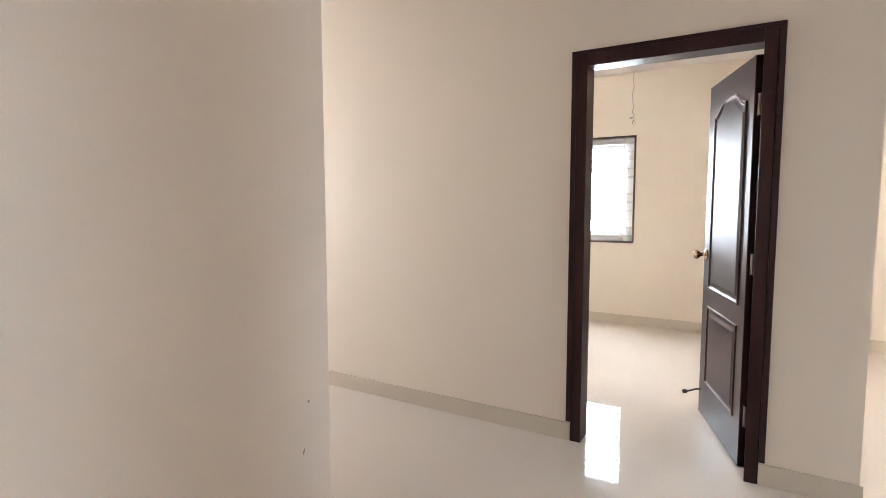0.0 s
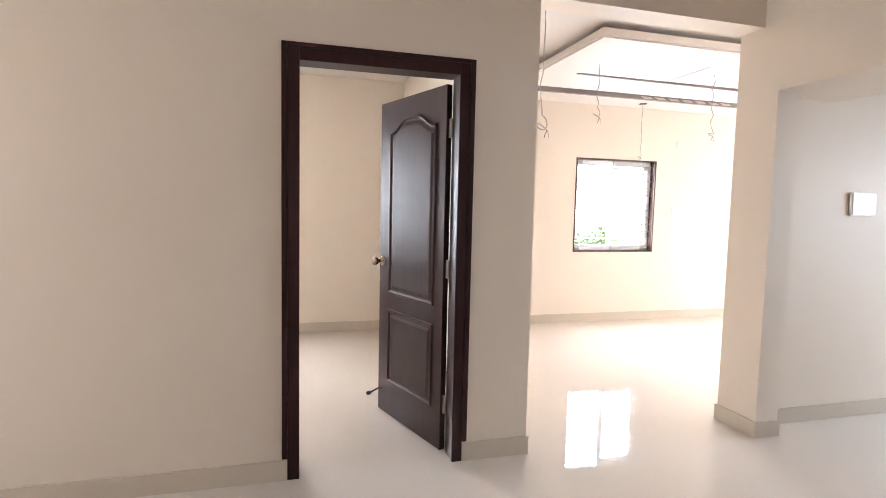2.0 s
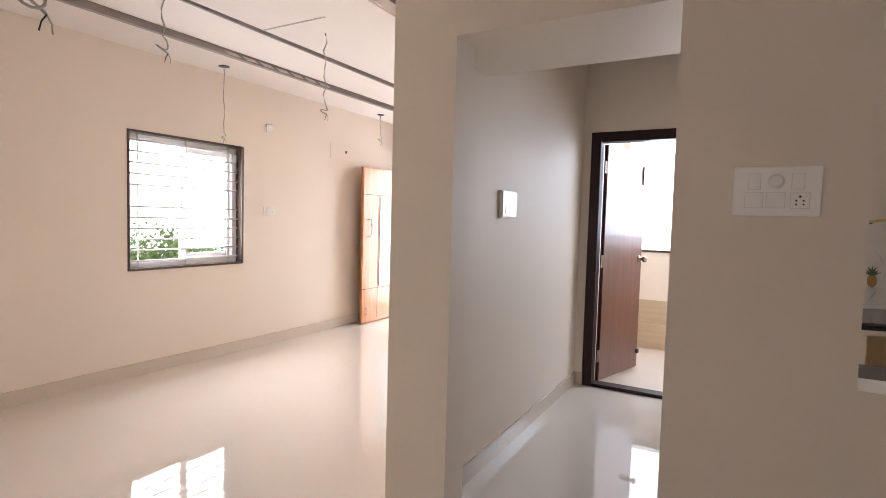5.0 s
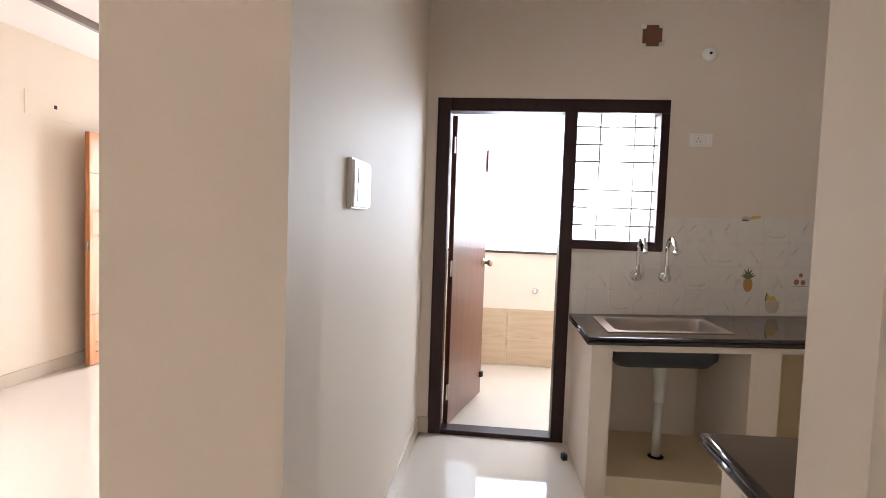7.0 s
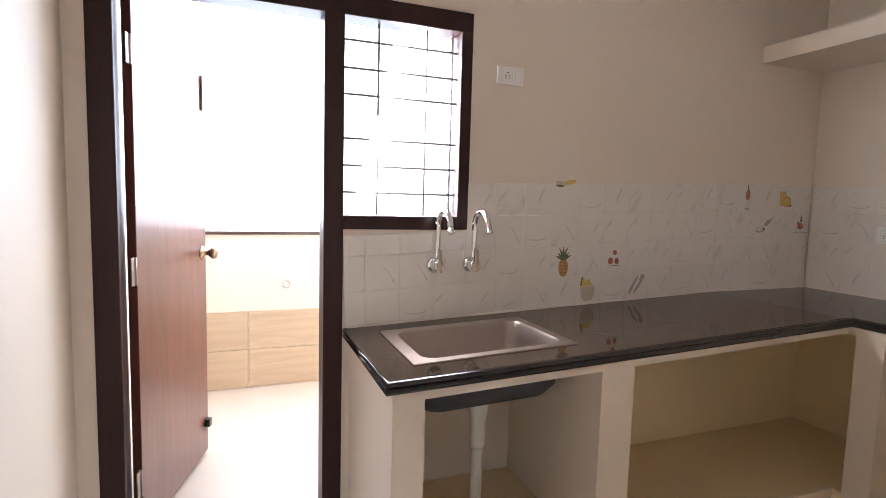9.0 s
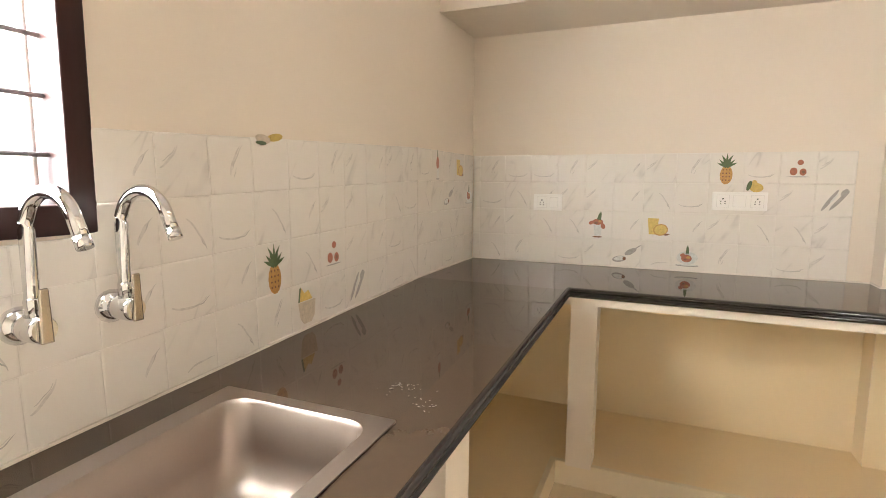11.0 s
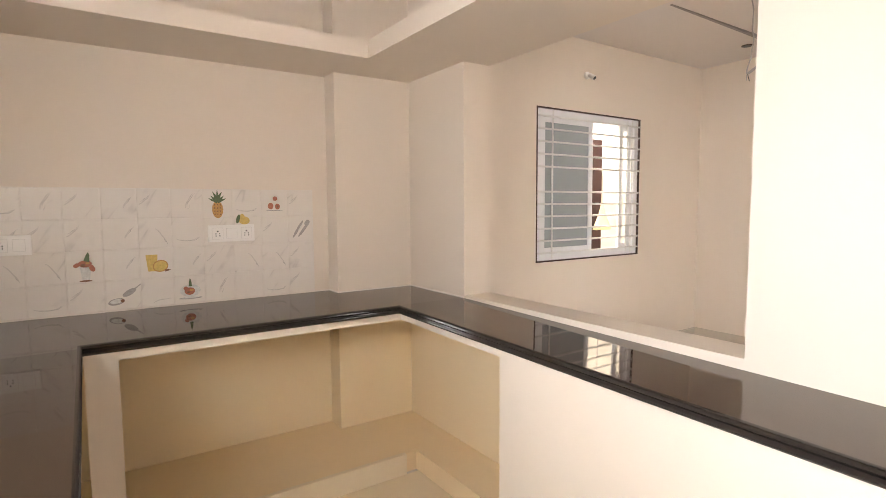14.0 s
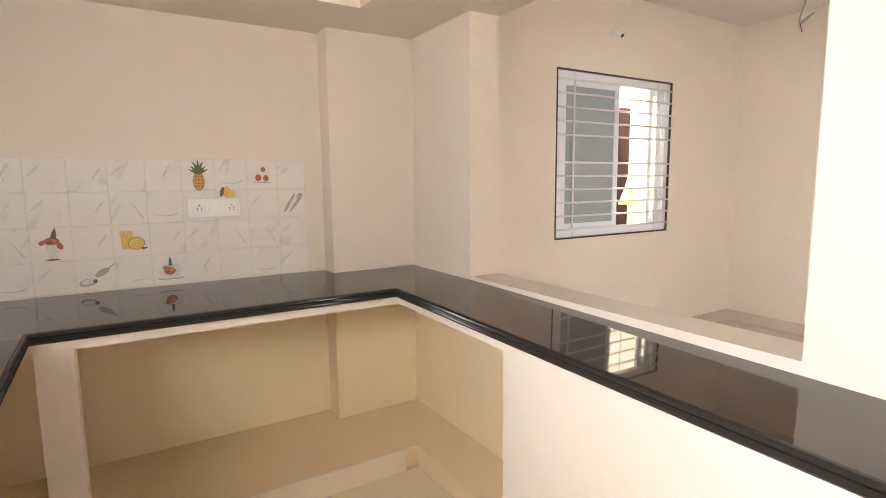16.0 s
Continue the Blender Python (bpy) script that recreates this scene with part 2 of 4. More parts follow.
structure("wall_dining_south", boxes((XW - 0.12, KW[0], YS - 0.14, YS, 0, H), (KW[0], KW[1], YS - 0.14, YS, 0, KW[2]), (KW[0], KW[1], YS - 0.14, YS, KW[3], H), (KW[1], XP, YS - 0.14, YS, 0, H)), M_PAINT, "cream painted dining wall with a barred window")
structure("wall_dining_west", boxes((XW - 0.14, XW, YS, 2.005, 0, H), (-4.2, XW - 0.14, 1.865, 2.005, 0, H)), M_PAINT, "cream painted wall ending in a clean corner")
# Unseen closing wall; its opening is added to let the fill lamp through.
structure("wall_passage_end", boxes((-4.3, -4.2, -2.6, 2.13, 0, H), (-4.3, -4.2, 2.13, 3.13, 0, 0.9), (-4.3, -4.2, 2.13, 3.13, 2.1, H), (-4.3, -4.2, 3.13, YN, 0, H)), M_PAINT, "unseen cream end wall of the passage with an opening added for fill light")
structure("wall_utility", boxes((XE, XE + 0.13, YB, 1.85, 0, H), (XE, XE + 0.13, 1.85, 2.40, 0, 1.19), (XE, XE + 0.13, 1.85, 3.209, 2.073, H), (XE, XE + 0.13, 3.209, 3.275, 0, H)), M_PAINT, "cream painted wall with the utility door and window")
# utility balcony
structure("wall_balcony", boxes((5.94, 6.06, 0.9, 3.275, 0, 1.05), (XE + 0.13, 6.06, 0.78, 0.9, 0, H)), M_PAINT, "cream painted parapet wall of the utility balcony")


def skirting(name, rows):
    structure(name, boxes(*[(x0, x1, y0, y1, 0.0, 0.1) for x0, x1, y0, y1 in rows]), M_SKIRT, "beige tile skirting along the wall foot")


P = 0.012
skirting("baseboard_dining", [(-4.2, -0.926, YD - P, YD - 0.001), (-0.029, 0.345 + P, YD - P, YD - 0.001), (0.346, 0.345 + P, YD - 0.001, YN), (XP - P, XP - 0.001, YS, 2.31), (XP - P, XK + P, 2.31, 2.31 + P), (XW, XP - P, YS, YS + P), (XW, XW + P, YS + P, 2.005)])
skirting("baseboard_pier", [(XP - P, XP - 0.001, 3.13 - P, 3.43 + P), (XP - 0.001, XK + P, 3.13 - P, 3.129), (XK + 0.001, XK + P, 3.13, 3.263), (XP - 0.001, XK, 3.431, 3.43 + P)])
skirting("baseboard_kitchen", [(XK + P, XE, 3.275 - P, 3.274), (XE - P, XE - 0.001, 3.205, 3.263)])
skirting("baseboard_living", [(0.345 + P, 6.1, YN - P, YN - 0.001), (XK, 6.1, 3.401, 3.40 + P), (6.1 - P, 6.099, 3.412, 5.15)])
skirting("baseboard_bedroom", [(-3.18, 0.225, YN - P, YN - 0.001), (0.225 - P, 0.224, YD + 0.13, YN - P), (-3.179, -3.18 + P, YD + 0.13, YN - P)])

# kitchen loft slab, L-shaped
structure("trim_loft", boxes((2.39, XE, YB, 0.19, LINTEL, LINTEL + 0.085), (XK, 2.39, YB + 0.131, 3.275, LINTEL, LINTEL + 0.085)), M_PAINT, "cream painted concrete loft shelf round the kitchen")

# ---- kitchen counters ----
ZT = 0.875        # top of the worktop


def fall(y):
    """The sink run was laid slightly out of level and falls towards the doorway."""
    return -0.076 * max(0.0, min(1.0, (y - 0.43) / 1.93))


def sloped(bm):
    for v in bm.verts:
        v.co.z += fall(v.co.y) * (1.0 if v.co.x > 3.5 else 0.37)
    return bm


M_LINING = surface("dark_brown_granite", (0.07, 0.045, 0.035), rough=0.2, vary=0.3, scale=30, grain=150, bump=0.0)
M_KERB = surface("pale_beige_kerb", (0.80, 0.68, 0.50), rough=0.5, vary=0.05, scale=3, grain=60, bump=0.03)
M_KFLOOR = surface("bounce_tinted_floor", (0.80, 0.67, 0.47), rough=0.16, vary=0.05, scale=2, grain=40, bump=0.0)
M_GRILLE = surface("grey_steel_rod", (0.28, 0.28, 0.28), rough=0.5, vary=0.1, bump=0.0)
M_SINKUNDER = surface("grey_sound_coating", (0.05, 0.055, 0.065), rough=0.6, vary=0.15)
M_PIPE = surface("white_pvc", (0.78, 0.77, 0.74), rough=0.35, vary=0.05, bump=0.0)
M_LEVER = surface("satin_steel", (0.55, 0.48, 0.40), rough=0.22, metal=1.0, vary=0.05, bump=0.0)


WORKTOP = ((3.614, XE - 0.001, 2.222, 2.36), (3.614, 3.755, 1.682, 2.222), (4.118, XE - 0.001, 1.682, 2.222), (3.614, XE - 0.001, 0.43, 1.682), (XK + 0.001, 3.614, YB + 0.001, 0.375), (3.614, XE - 0.001, YB + 0.001, 0.43), (XK + 0.001, 2.337, 0.375, 2.303))


def nosing(points, out):
    """Moulded front edge: rounded top, a groove and a lower roll; points run along the edge, out is the side it faces."""
    prof = [(0.0, 0.0), (0.006, -0.001), (0.011, -0.004), (0.013, -0.010), (0.012, -0.016), (0.008, -0.019), (0.008, -0.022), (0.012, -0.025), (0.013, -0.031), (0.010, -0.037), (0.004, -0.040), (0.0, -0.040)]
    bm = bmesh.new()
    rows = []
    for p, o in zip(points, out):
        rows.append([bm.verts.new((p[0] + o[0] * a, p[1] + o[1] * a, h)) for a, h in prof])
    for q, s in zip(rows, rows[1:]):
        for i in range(len(prof) - 1):
            bm.faces.new((q[i], s[i], s[i + 1], q[i + 1])).smooth = True
    bm.faces.new(rows[0])
    bm.faces.new(rows[-1][::-1])
    return sloped(bm)


worktop = thing("worktop", (0, 0, ZT), "polished black granite worktop running round the kitchen", "worktop")
for r in WORKTOP:
    part("slab", sloped(boxes((*r, -0.022, 0.0))), M_GRANITE, worktop)
part("edge", nosing([(XE - 0.001, 2.36), (3.614, 2.36), (3.614, 0.375), (2.337, 0.375), (2.337, 2.303), (XK + 0.012, 2.303)], [(0, 1), (-1, 1), (-1, 1), (1, 1), (1, 1), (0, 1)]), M_EDGE, worktop, "moulded double granite edge")

# Extra sheet over the floor; its beige colour paints in warm bounced light.
structure("floor_kitchen", boxes((2.317, 3.644, 0.346, 2.31, 0.0, 0.004), (2.222, 2.317, 0.346, 1.09, 0.0, 0.004)), M_KFLOOR, "floor sheet between the counters, tinted beige for warm bounced light")

base = thing("counter_base", (0, 0, 0), "cream plastered masonry base with open bays under the worktop", "counter")
ZB = ZT - 0.0235
part("support_slab", sloped(boxes((3.63, XE - 0.002, 0.43, 1.64, ZB - 0.05, ZB), (3.63, 3.70, 1.64, 2.345, ZB - 0.05, ZB), (XK + 0.002, 3.63, YB + 0.002, 0.365, ZB - 0.05, ZB), (3.63, XE - 0.002, YB + 0.002, 0.43, ZB - 0.05, ZB), (XK + 0.002, 2.325, 0.365, 2.282, ZB - 0.05, ZB))), M_PAINT, base)
part("end_wall", boxes((3.632, XE - 0.002, 2.245, 2.343, 0.0, ZB - 0.064)), M_PAINT, base)
part("dividing_wall", boxes((3.635, XE - 0.002, 1.475, 1.61, 0.1, ZB - 0.094)), M_PAINT, base)
part("leg", boxes((3.495, 3.60, 0.24, 0.358, 0.1, ZB - 0.0505)), M_PAINT, base)
part("front_panel", boxes((2.22, 2.315, 1.092, 2.276, 0.0, ZB - 0.0505)), M_PAINT, base)
# Thin sheets over the bay walls, yellower than the wall paint.
for r in ((2.431, XE - 0.003, YB + 0.0005, YB + 0.0018, 0.1, 0.78), (2.4305, 2.4318, YB + 0.002, -0.149, 0.1, 0.78), (XK + 0.003, 2.43, -0.1485, -0.1472, 0.1, 0.78), (XK + 0.0005, XK + 0.0018, -0.147, 1.092, 0.1, 0.78), (XE - 0.0018, XE - 0.0005, YB + 0.002, 1.475, 0.1, 0.77)):
    part("bay_lining", boxes(r), M_YELLOW, base, "thin yellowish lining inside the open bays")
for r in ((XK + 0.002, XE - 0.002, YB + 0.002, 0.32, 0, 0.1), (3.67, XE - 0.002, 0.32, 2.245, 0, 0.1), (XK + 0.002, 2.22, 0.32, 2.276, 0, 0.1)):
    part("plinth", boxes(r), M_PLINTH, base, "beige tiled plinth under the worktop")
for r in ((2.29, 3.645, 0.3205, 0.345, 0, 0.108), (3.645, 3.67, 0.32, 2.245, 0, 0.108)):
    part("kerb", rounded_box(*r, 0.004), M_KERB, base, "pale yellowish kerb along the plinth")


def rounded_rect(x0, x1, y0, y1, r, n=6):
    pts = []
    for cx, cy, a in ((x1 - r, y1 - r, 0), (x0 + r, y1 - r, 90), (x0 + r, y0 + r, 180), (x1 - r, y0 + r, 270)):
        for k in range(n + 1):
            t = radians(a + 90 * k / n)
            pts.append((cx + r * math.cos(t), cy + r * math.sin(t)))
    return pts


def kitchen_sink():
    s = thing("kitchen_sink", (0, 0, ZT), "brushed steel single-bowl drop-in sink set in granite", "sink")
    # bowl: rounded rectangles from rim to floor
    levels = ((3.757, 4.116, 1.684, 2.22, 0.05, 0.0035), (3.764, 4.109, 1.691, 2.213, 0.05, -0.004), (3.77, 4.103, 1.697, 2.207, 0.055, -0.10), (3.78, 4.093, 1.707, 2.197, 0.06, -0.16), (3.81, 4.06, 1.74, 2.165, 0.06, -0.178), (3.925, 3.945, 1.94, 1.96, 0.009, -0.182))
    bm = bmesh.new()
    rings = [[bm.verts.new((x, y, h)) for x, y in rounded_rect(a, b - 0.014, c, d - 0.014, r)] for a, b, c, d, r, h in levels]
    n = len(rings[0])
    for q, t in zip(rings, rings[1:]):
        for k in range(n):
            bm.faces.new((q[k], q[(k + 1) % n], t[(k + 1) % n], t[k])).smooth = True
    part("bowl", sloped(bm), M_STEEL, s)
    bm = bmesh.new()
    outer = rounded_rect(3.722, 4.152, 1.652, 2.252, 0.004, 6)
    inner = rounded_rect(3.757, 4.102, 1.684, 2.206, 0.05, 6)
    lo = [bm.verts.new((x, y, 0.0005)) for x, y in outer]
    o = [bm.verts.new((x, y, 0.004)) for x, y in outer]
    i = [bm.verts.new((x, y, 0.0035)) for x, y in inner]
    for k in range(n):
        bm.faces.new((o[k], o[(k + 1) % n], i[(k + 1) % n], i[k]))
        bm.faces.new((lo[k], lo[(k + 1) % n], o[(k + 1) % n], o[k]))
    part("rim", sloped(bm), M_STEEL, s)
    # outer shell under the worktop
    bm = bmesh.new()
    rings = [[bm.verts.new((x, y, h)) for x, y in rounded_rect(a, b, c, d, r)] for a, b, c, d, r, h in ((3.756, 4.117, 1.683, 2.221, 0.05, -0.024), (3.756, 4.117, 1.688, 2.216, 0.055, -0.15), (3.775, 4.098, 1.72, 2.185, 0.06, -0.188))]
    for q, t in zip(rings, rings[1:]):
        for k in range(n):
            bm.faces.new((q[k], q[(k + 1) % n], t[(k + 1) % n], t[k])).smooth = True
    bm.faces.new(rings[-1])
    part("underside", sloped(bm), M_SINKUNDER, s, "dark grey coated underside of the bowl")
    bm = bmesh.new()
    lathe(bm, [(0.045, 0.0), (0.045, 0.004), (0.03, 0.005), (0.012, 0.002)], (3.935, 1.95, -0.181), "Z", 18)
    part("strainer", sloped(bm), M_CHROME, s)
    return s


kitchen_sink()


def drain_pipe():
    s = thing("drain_pipe", (3.935, 1.925, 0.1), "white plastic waste pipe under the sink", "pipe")
    bm = bmesh.new()
    tube(bm, [(0, 0, 0.0), (0, 0, 0.33)], 0.022, 14)
    part("lower_pipe", bm, M_PIPE, s)
    bm = bmesh.new()
    lathe(bm, [(0.026, 0.30), (0.028, 0.31), (0.028, 0.40), (0.036, 0.45), (0.038, 0.51), (0.04, 0.53)], (0, 0, 0), "Z", 16)
    part("trap", bm, M_PIPE, s)
    bm = bmesh.new()
    lathe(bm, [(0.042, 0.0), (0.042, 0.003), (0.027, 0.006)], (0, 0, 0.0005), "Z", 16)
    part("floor_ring", bm, M_LINING, s, "dark ring round the pipe at the plinth")


drain_pipe()


def wall_tap(place):
    s = thing("wall_tap", place, "chrome wall-mounted swan-neck tap above the sink", "tap", "taps over the sink")
    bm = bmesh.new()
    lathe(bm, [(0.033, 0.0), (0.033, 0.005), (0.027, 0.012), (0.022, 0.02)], (0, 0, 0), "-X", 20)
    part("flange", bm, M_CHROME, s)
    bm = bmesh.new()
    lathe(bm, [(0.021, 0.015), (0.024, 0.03), (0.024, 0.065), (0.02, 0.072)], (0, 0, 0), "-X", 18)
    part("body", bm, M_CHROME, s)
    bm = bmesh.new()
    pts = [(-0.045, 0, 0.015), (-0.045, 0, 0.06), (-0.045, 0, 0.165)]
    for k in range(1, 15):
        a = radians(180 - 11 * k)
        pts.append((-0.045 - 0.06 - 0.06 * math.cos(a), -0.004 * k / 14, 0.165 + 0.062 * math.sin(a)))
    pts.append((-0.1768, -0.004, 0.153))
    tube(bm, pts, 0.0118, 14)
    part("spout", bm, M_CHROME, s)
    bm = bmesh.new()
    lathe(bm, [(0.0135, 0.0), (0.0135, 0.03), (0.0115, 0.034)], (-0.045, 0, 0.018), "Z", 16)
    part("collar", bm, M_CHROME, s)
    bm = bmesh.new()
    tube(bm, [(-0.1745, -0.004, 0.158), (-0.1825, -0.004, 0.141)], 0.0128, 14)
    part("aerator", bm, M_CHROME, s)
    bm = rounded_box(-0.079, -0.0725, -0.0105, 0.0105, -0.022, 0.07, 0.003)
    for v in bm.verts:
        if v.co.z > 0.03:
            v.co.y *= 0.68
    part("lever", bm, M_LEVER, s, "flat satin steel lever")


wall_tap((XE - 0.0125, 2.0, 1.045))
wall_tap((XE - 0.0125, 1.838, 1.045))

# ---- joinery ----


def hinge(parent, place):
    bm = bmesh.new()
    tube(bm, [(0, 0, -0.05), (0, 0, 0.05)], 0.007, 10)
    box(bm, -0.028, 0.0, -0.002, 0.001, -0.05, 0.05)
    part("hinge", bm, M_STEEL, parent, "steel butt hinge", pose(*place))


def knob(parent, place, axis):
    bm = bmesh.new()
    lathe(bm, [(0.033, 0.0), (0.033, 0.004), (0.028, 0.008), (0.013, 0.012), (0.012, 0.032), (0.02, 0.04), (0.027, 0.05), (0.028, 0.06), (0.023, 0.068), (0.01, 0.071)], (0, 0, 0), axis, 20)
    part("door_knob", bm, M_BRASS, parent, "round antique brass knob", pose(*place))


def arch(x, w, z, rise):
    """Height of the bonnet-topped panel at x from its middle."""
    u = min(1.0, abs(x) / (w / 2))
    s = max(0.0, min(1.0, (0.88 - u) / 0.62))
    return z + rise * (s * s * (3 - 2 * s) * 0.88 + 0.12 * (1 - u * u))


def panel_outline(x0, x1, z0, z1, rise):
    pts = [(x0, z0), (x1, z0)]
    if rise == 0:
        return pts + [(x1, z1), (x0, z1)]
    n = 26
    for k in range(n + 1):
        x = x1 + (x0 - x1) * k / n
        pts.append((x, arch(x - (x0 + x1) / 2, x1 - x0, z1, rise)))
    return pts


def ring_strip(bm, a, b):
    n = len(a)
    va, vb = [bm.verts.new(p) for p in a], [bm.verts.new(p) for p in b]
    for k in range(n):
        bm.faces.new((va[k], va[(k + 1) % n], vb[(k + 1) % n], vb[k]))


def inset(outline, d):
    """Moves a closed outline inwards."""
    n, out = len(outline), []
    for k in range(n):
        p, q, r = Vector(outline[k - 1]), Vector(outline[k]), Vector(outline[(k + 1) % n])
        e, f = (q - p).normalized(), (r - q).normalized()
        na, nb = Vector((-e.y, e.x)), Vector((-f.y, f.x))
        m = (na + nb).normalized()
        out.append(tuple(q + m * d / max(0.4, m.dot(na))))
    return out


def moulding(outline, side, depth):
    """Raised and sunk moulding round a door panel; side is +1 or -1 along y."""
    bm = bmesh.new()
    steps = [(0.0, 0.0), (0.004, 0.007), (0.012, 0.008), (0.018, 0.002), (0.026, -0.002), (0.05, 0.004), (0.054, 0.0045)]
    rings = []
    for d, h in steps:
        rings.append([(x, side * (depth + h), z) for x, z in inset(outline, d)])
    for a, b in zip(rings, rings[1:]):
        ring_strip(bm, a, b)
    bm.faces.new([bm.verts.new(p) for p in rings[-1]])
    return bm


def bedroom_door():
    d = thing("door_1", (0, 0, 0), "open dark brown two-panel moulded bedroom door", "door", "", "structure")
    y0, y1 = YD - 0.012, YD + 0.118
    for x0, x1 in ((-0.9245, -0.868), (-0.087, -0.0305)):
        part("frame_jamb", rounded_box(x0, x1, y0, y1, 0.0, 2.079, 0.004), M_DARKWOOD, d)
    for x0, x1 in ((-0.95, -0.925), (-0.03, -0.005)):
        part("architrave", rounded_box(x0, x1, y0 - 0.003, YD - 0.0005, 0.108, 2.10, 0.003), M_DARKWOOD, d)
    part("architrave", rounded_box(-0.925, -0.03, y0 - 0.003, YD - 0.0005, 2.0795, 2.10, 0.003), M_DARKWOOD, d)
    part("frame_head", rounded_box(-0.868, -0.087, y0, y1, 2.02, 2.079, 0.004), M_DARKWOOD, d)
    # leaf, hung on the right jamb and swung into the bedroom
    leaf = part("leaf", rounded_box(-0.748, -0.012, -0.017, 0.017, 0.008, 2.0, 0.003), M_DARKWOOD, d, "", pose(-0.098, YD + 0.115, 0, 0, 0, -71))
    for side in (1, -1):
        part("upper_panel", moulding(panel_outline(-0.625, -0.10, 0.80, 1.81, 0.07), side, 0.0172), M_DARKWOOD, leaf)
        part("lower_panel", moulding(panel_outline(-0.625, -0.105, 0.225, 0.70, 0), side, 0.0172), M_DARKWOOD, leaf)
    knob(leaf, (-0.705, -0.0175, 1.0), "-Y")
    knob(leaf, (-0.705, 0.0175, 1.0), "Y")
    for z in (0.27, 1.02, 1.77):
        hinge(leaf, (0.009, 0.0, z))
    bm = bmesh.new()
    tube(bm, [(0, 0, 0), (0, -0.025, 0.0), (0, -0.085, -0.02)], 0.006, 10)
    lathe(bm, [(0.013, 0.0), (0.013, 0.018), (0.009, 0.024)], (0, -0.083, -0.02), "-Y", 12)
    part("door_stop", bm, M_BLACK, leaf, "black rubber-tipped door stop", pose(-0.70, -0.0175, 0.16))


bedroom_door()


def utility_door():
    d = thing("door_2", (0, 0, 0), "open red-brown flush utility door in a dark timber frame", "door", "", "structure")
    x0, x1 = XE - 0.012, XE + 0.10
    part("frame_jamb", rounded_box(x0, x1, 3.13, 3.209, 0.0, 2.073, 0.004), M_DARKWOOD, d)
    part("mullion", rounded_box(x0, x1, 2.375, 2.45, 0.0, 2.0, 0.004), M_DARKWOOD, d)
    part("frame_head", rounded_box(x0, x1, 1.85, 3.13, 1.995, 2.073, 0.004), M_DARKWOOD, d)
    part("threshold", rounded_box(x0, x1, 2.45, 3.13, 0.0, 0.028, 0.004), M_DARKWOOD, d)
    leaf = part("leaf", rounded_box(0.0, 0.70, -0.0165, 0.0165, 0.03, 1.985, 0.002), M_REDWOOD, d, "red-brown flush leaf", pose(XE + 0.085, 3.108, 0, 0, 0, -15.5))
    knob(leaf, (0.645, -0.0165, 1.03), "-Y")
    knob(leaf, (0.645, 0.0165, 1.03), "Y")
    for z in (0.24, 1.03, 1.80):
        hinge(leaf, (-0.006, -0.012, z))
    part("tower_bolt", rounded_box(0.655, 0.675, -0.027, -0.0168, 1.70, 1.86, 0.003), M_STEEL, leaf, "steel tower bolt")
    part("door_stop", rounded_box(0.655, 0.69, -0.04, -0.0168, 0.16, 0.20, 0.004), M_BLACK, leaf, "small dark magnetic door stop")
    w = thing("window_3", (0, 0, 0), "dark timber kitchen window with thin steel grille bars", "window", "", "structure")
    part("frame_side", rounded_box(x0, x1, 1.85, 1.90, 1.19, 1.995, 0.004), M_DARKWOOD, w)
    part("frame_sill", rounded_box(x0, x1, 1.90, 2.375, 1.19, 1.245, 0.004), M_DARKWOOD, w)
    for z in (1.335, 1.44, 1.545, 1.715, 1.815, 1.92):
        bm = bmesh.new()
        tube(bm, [(XE + 0.04, 1.895, z), (XE + 0.04, 2.38, z)], 0.0045, 8)
        part("bar", bm, M_GRILLE, w)
    for y in (2.03, 2.23):
        bm = bmesh.new()
        tube(bm, [(XE + 0.049, y, 1.24), (XE + 0.049, y, 2.0)], 0.0045, 8)
        part("bar", bm, M_GRILLE, w)
    bm = bmesh.new()
    tube(bm, [(XE + 0.06, 1.915, 1.245), (XE + 0.06, 1.915, 1.995)], 0.007, 8)
    part("louvre_strip", bm, M_UPVC, w)


utility_door()


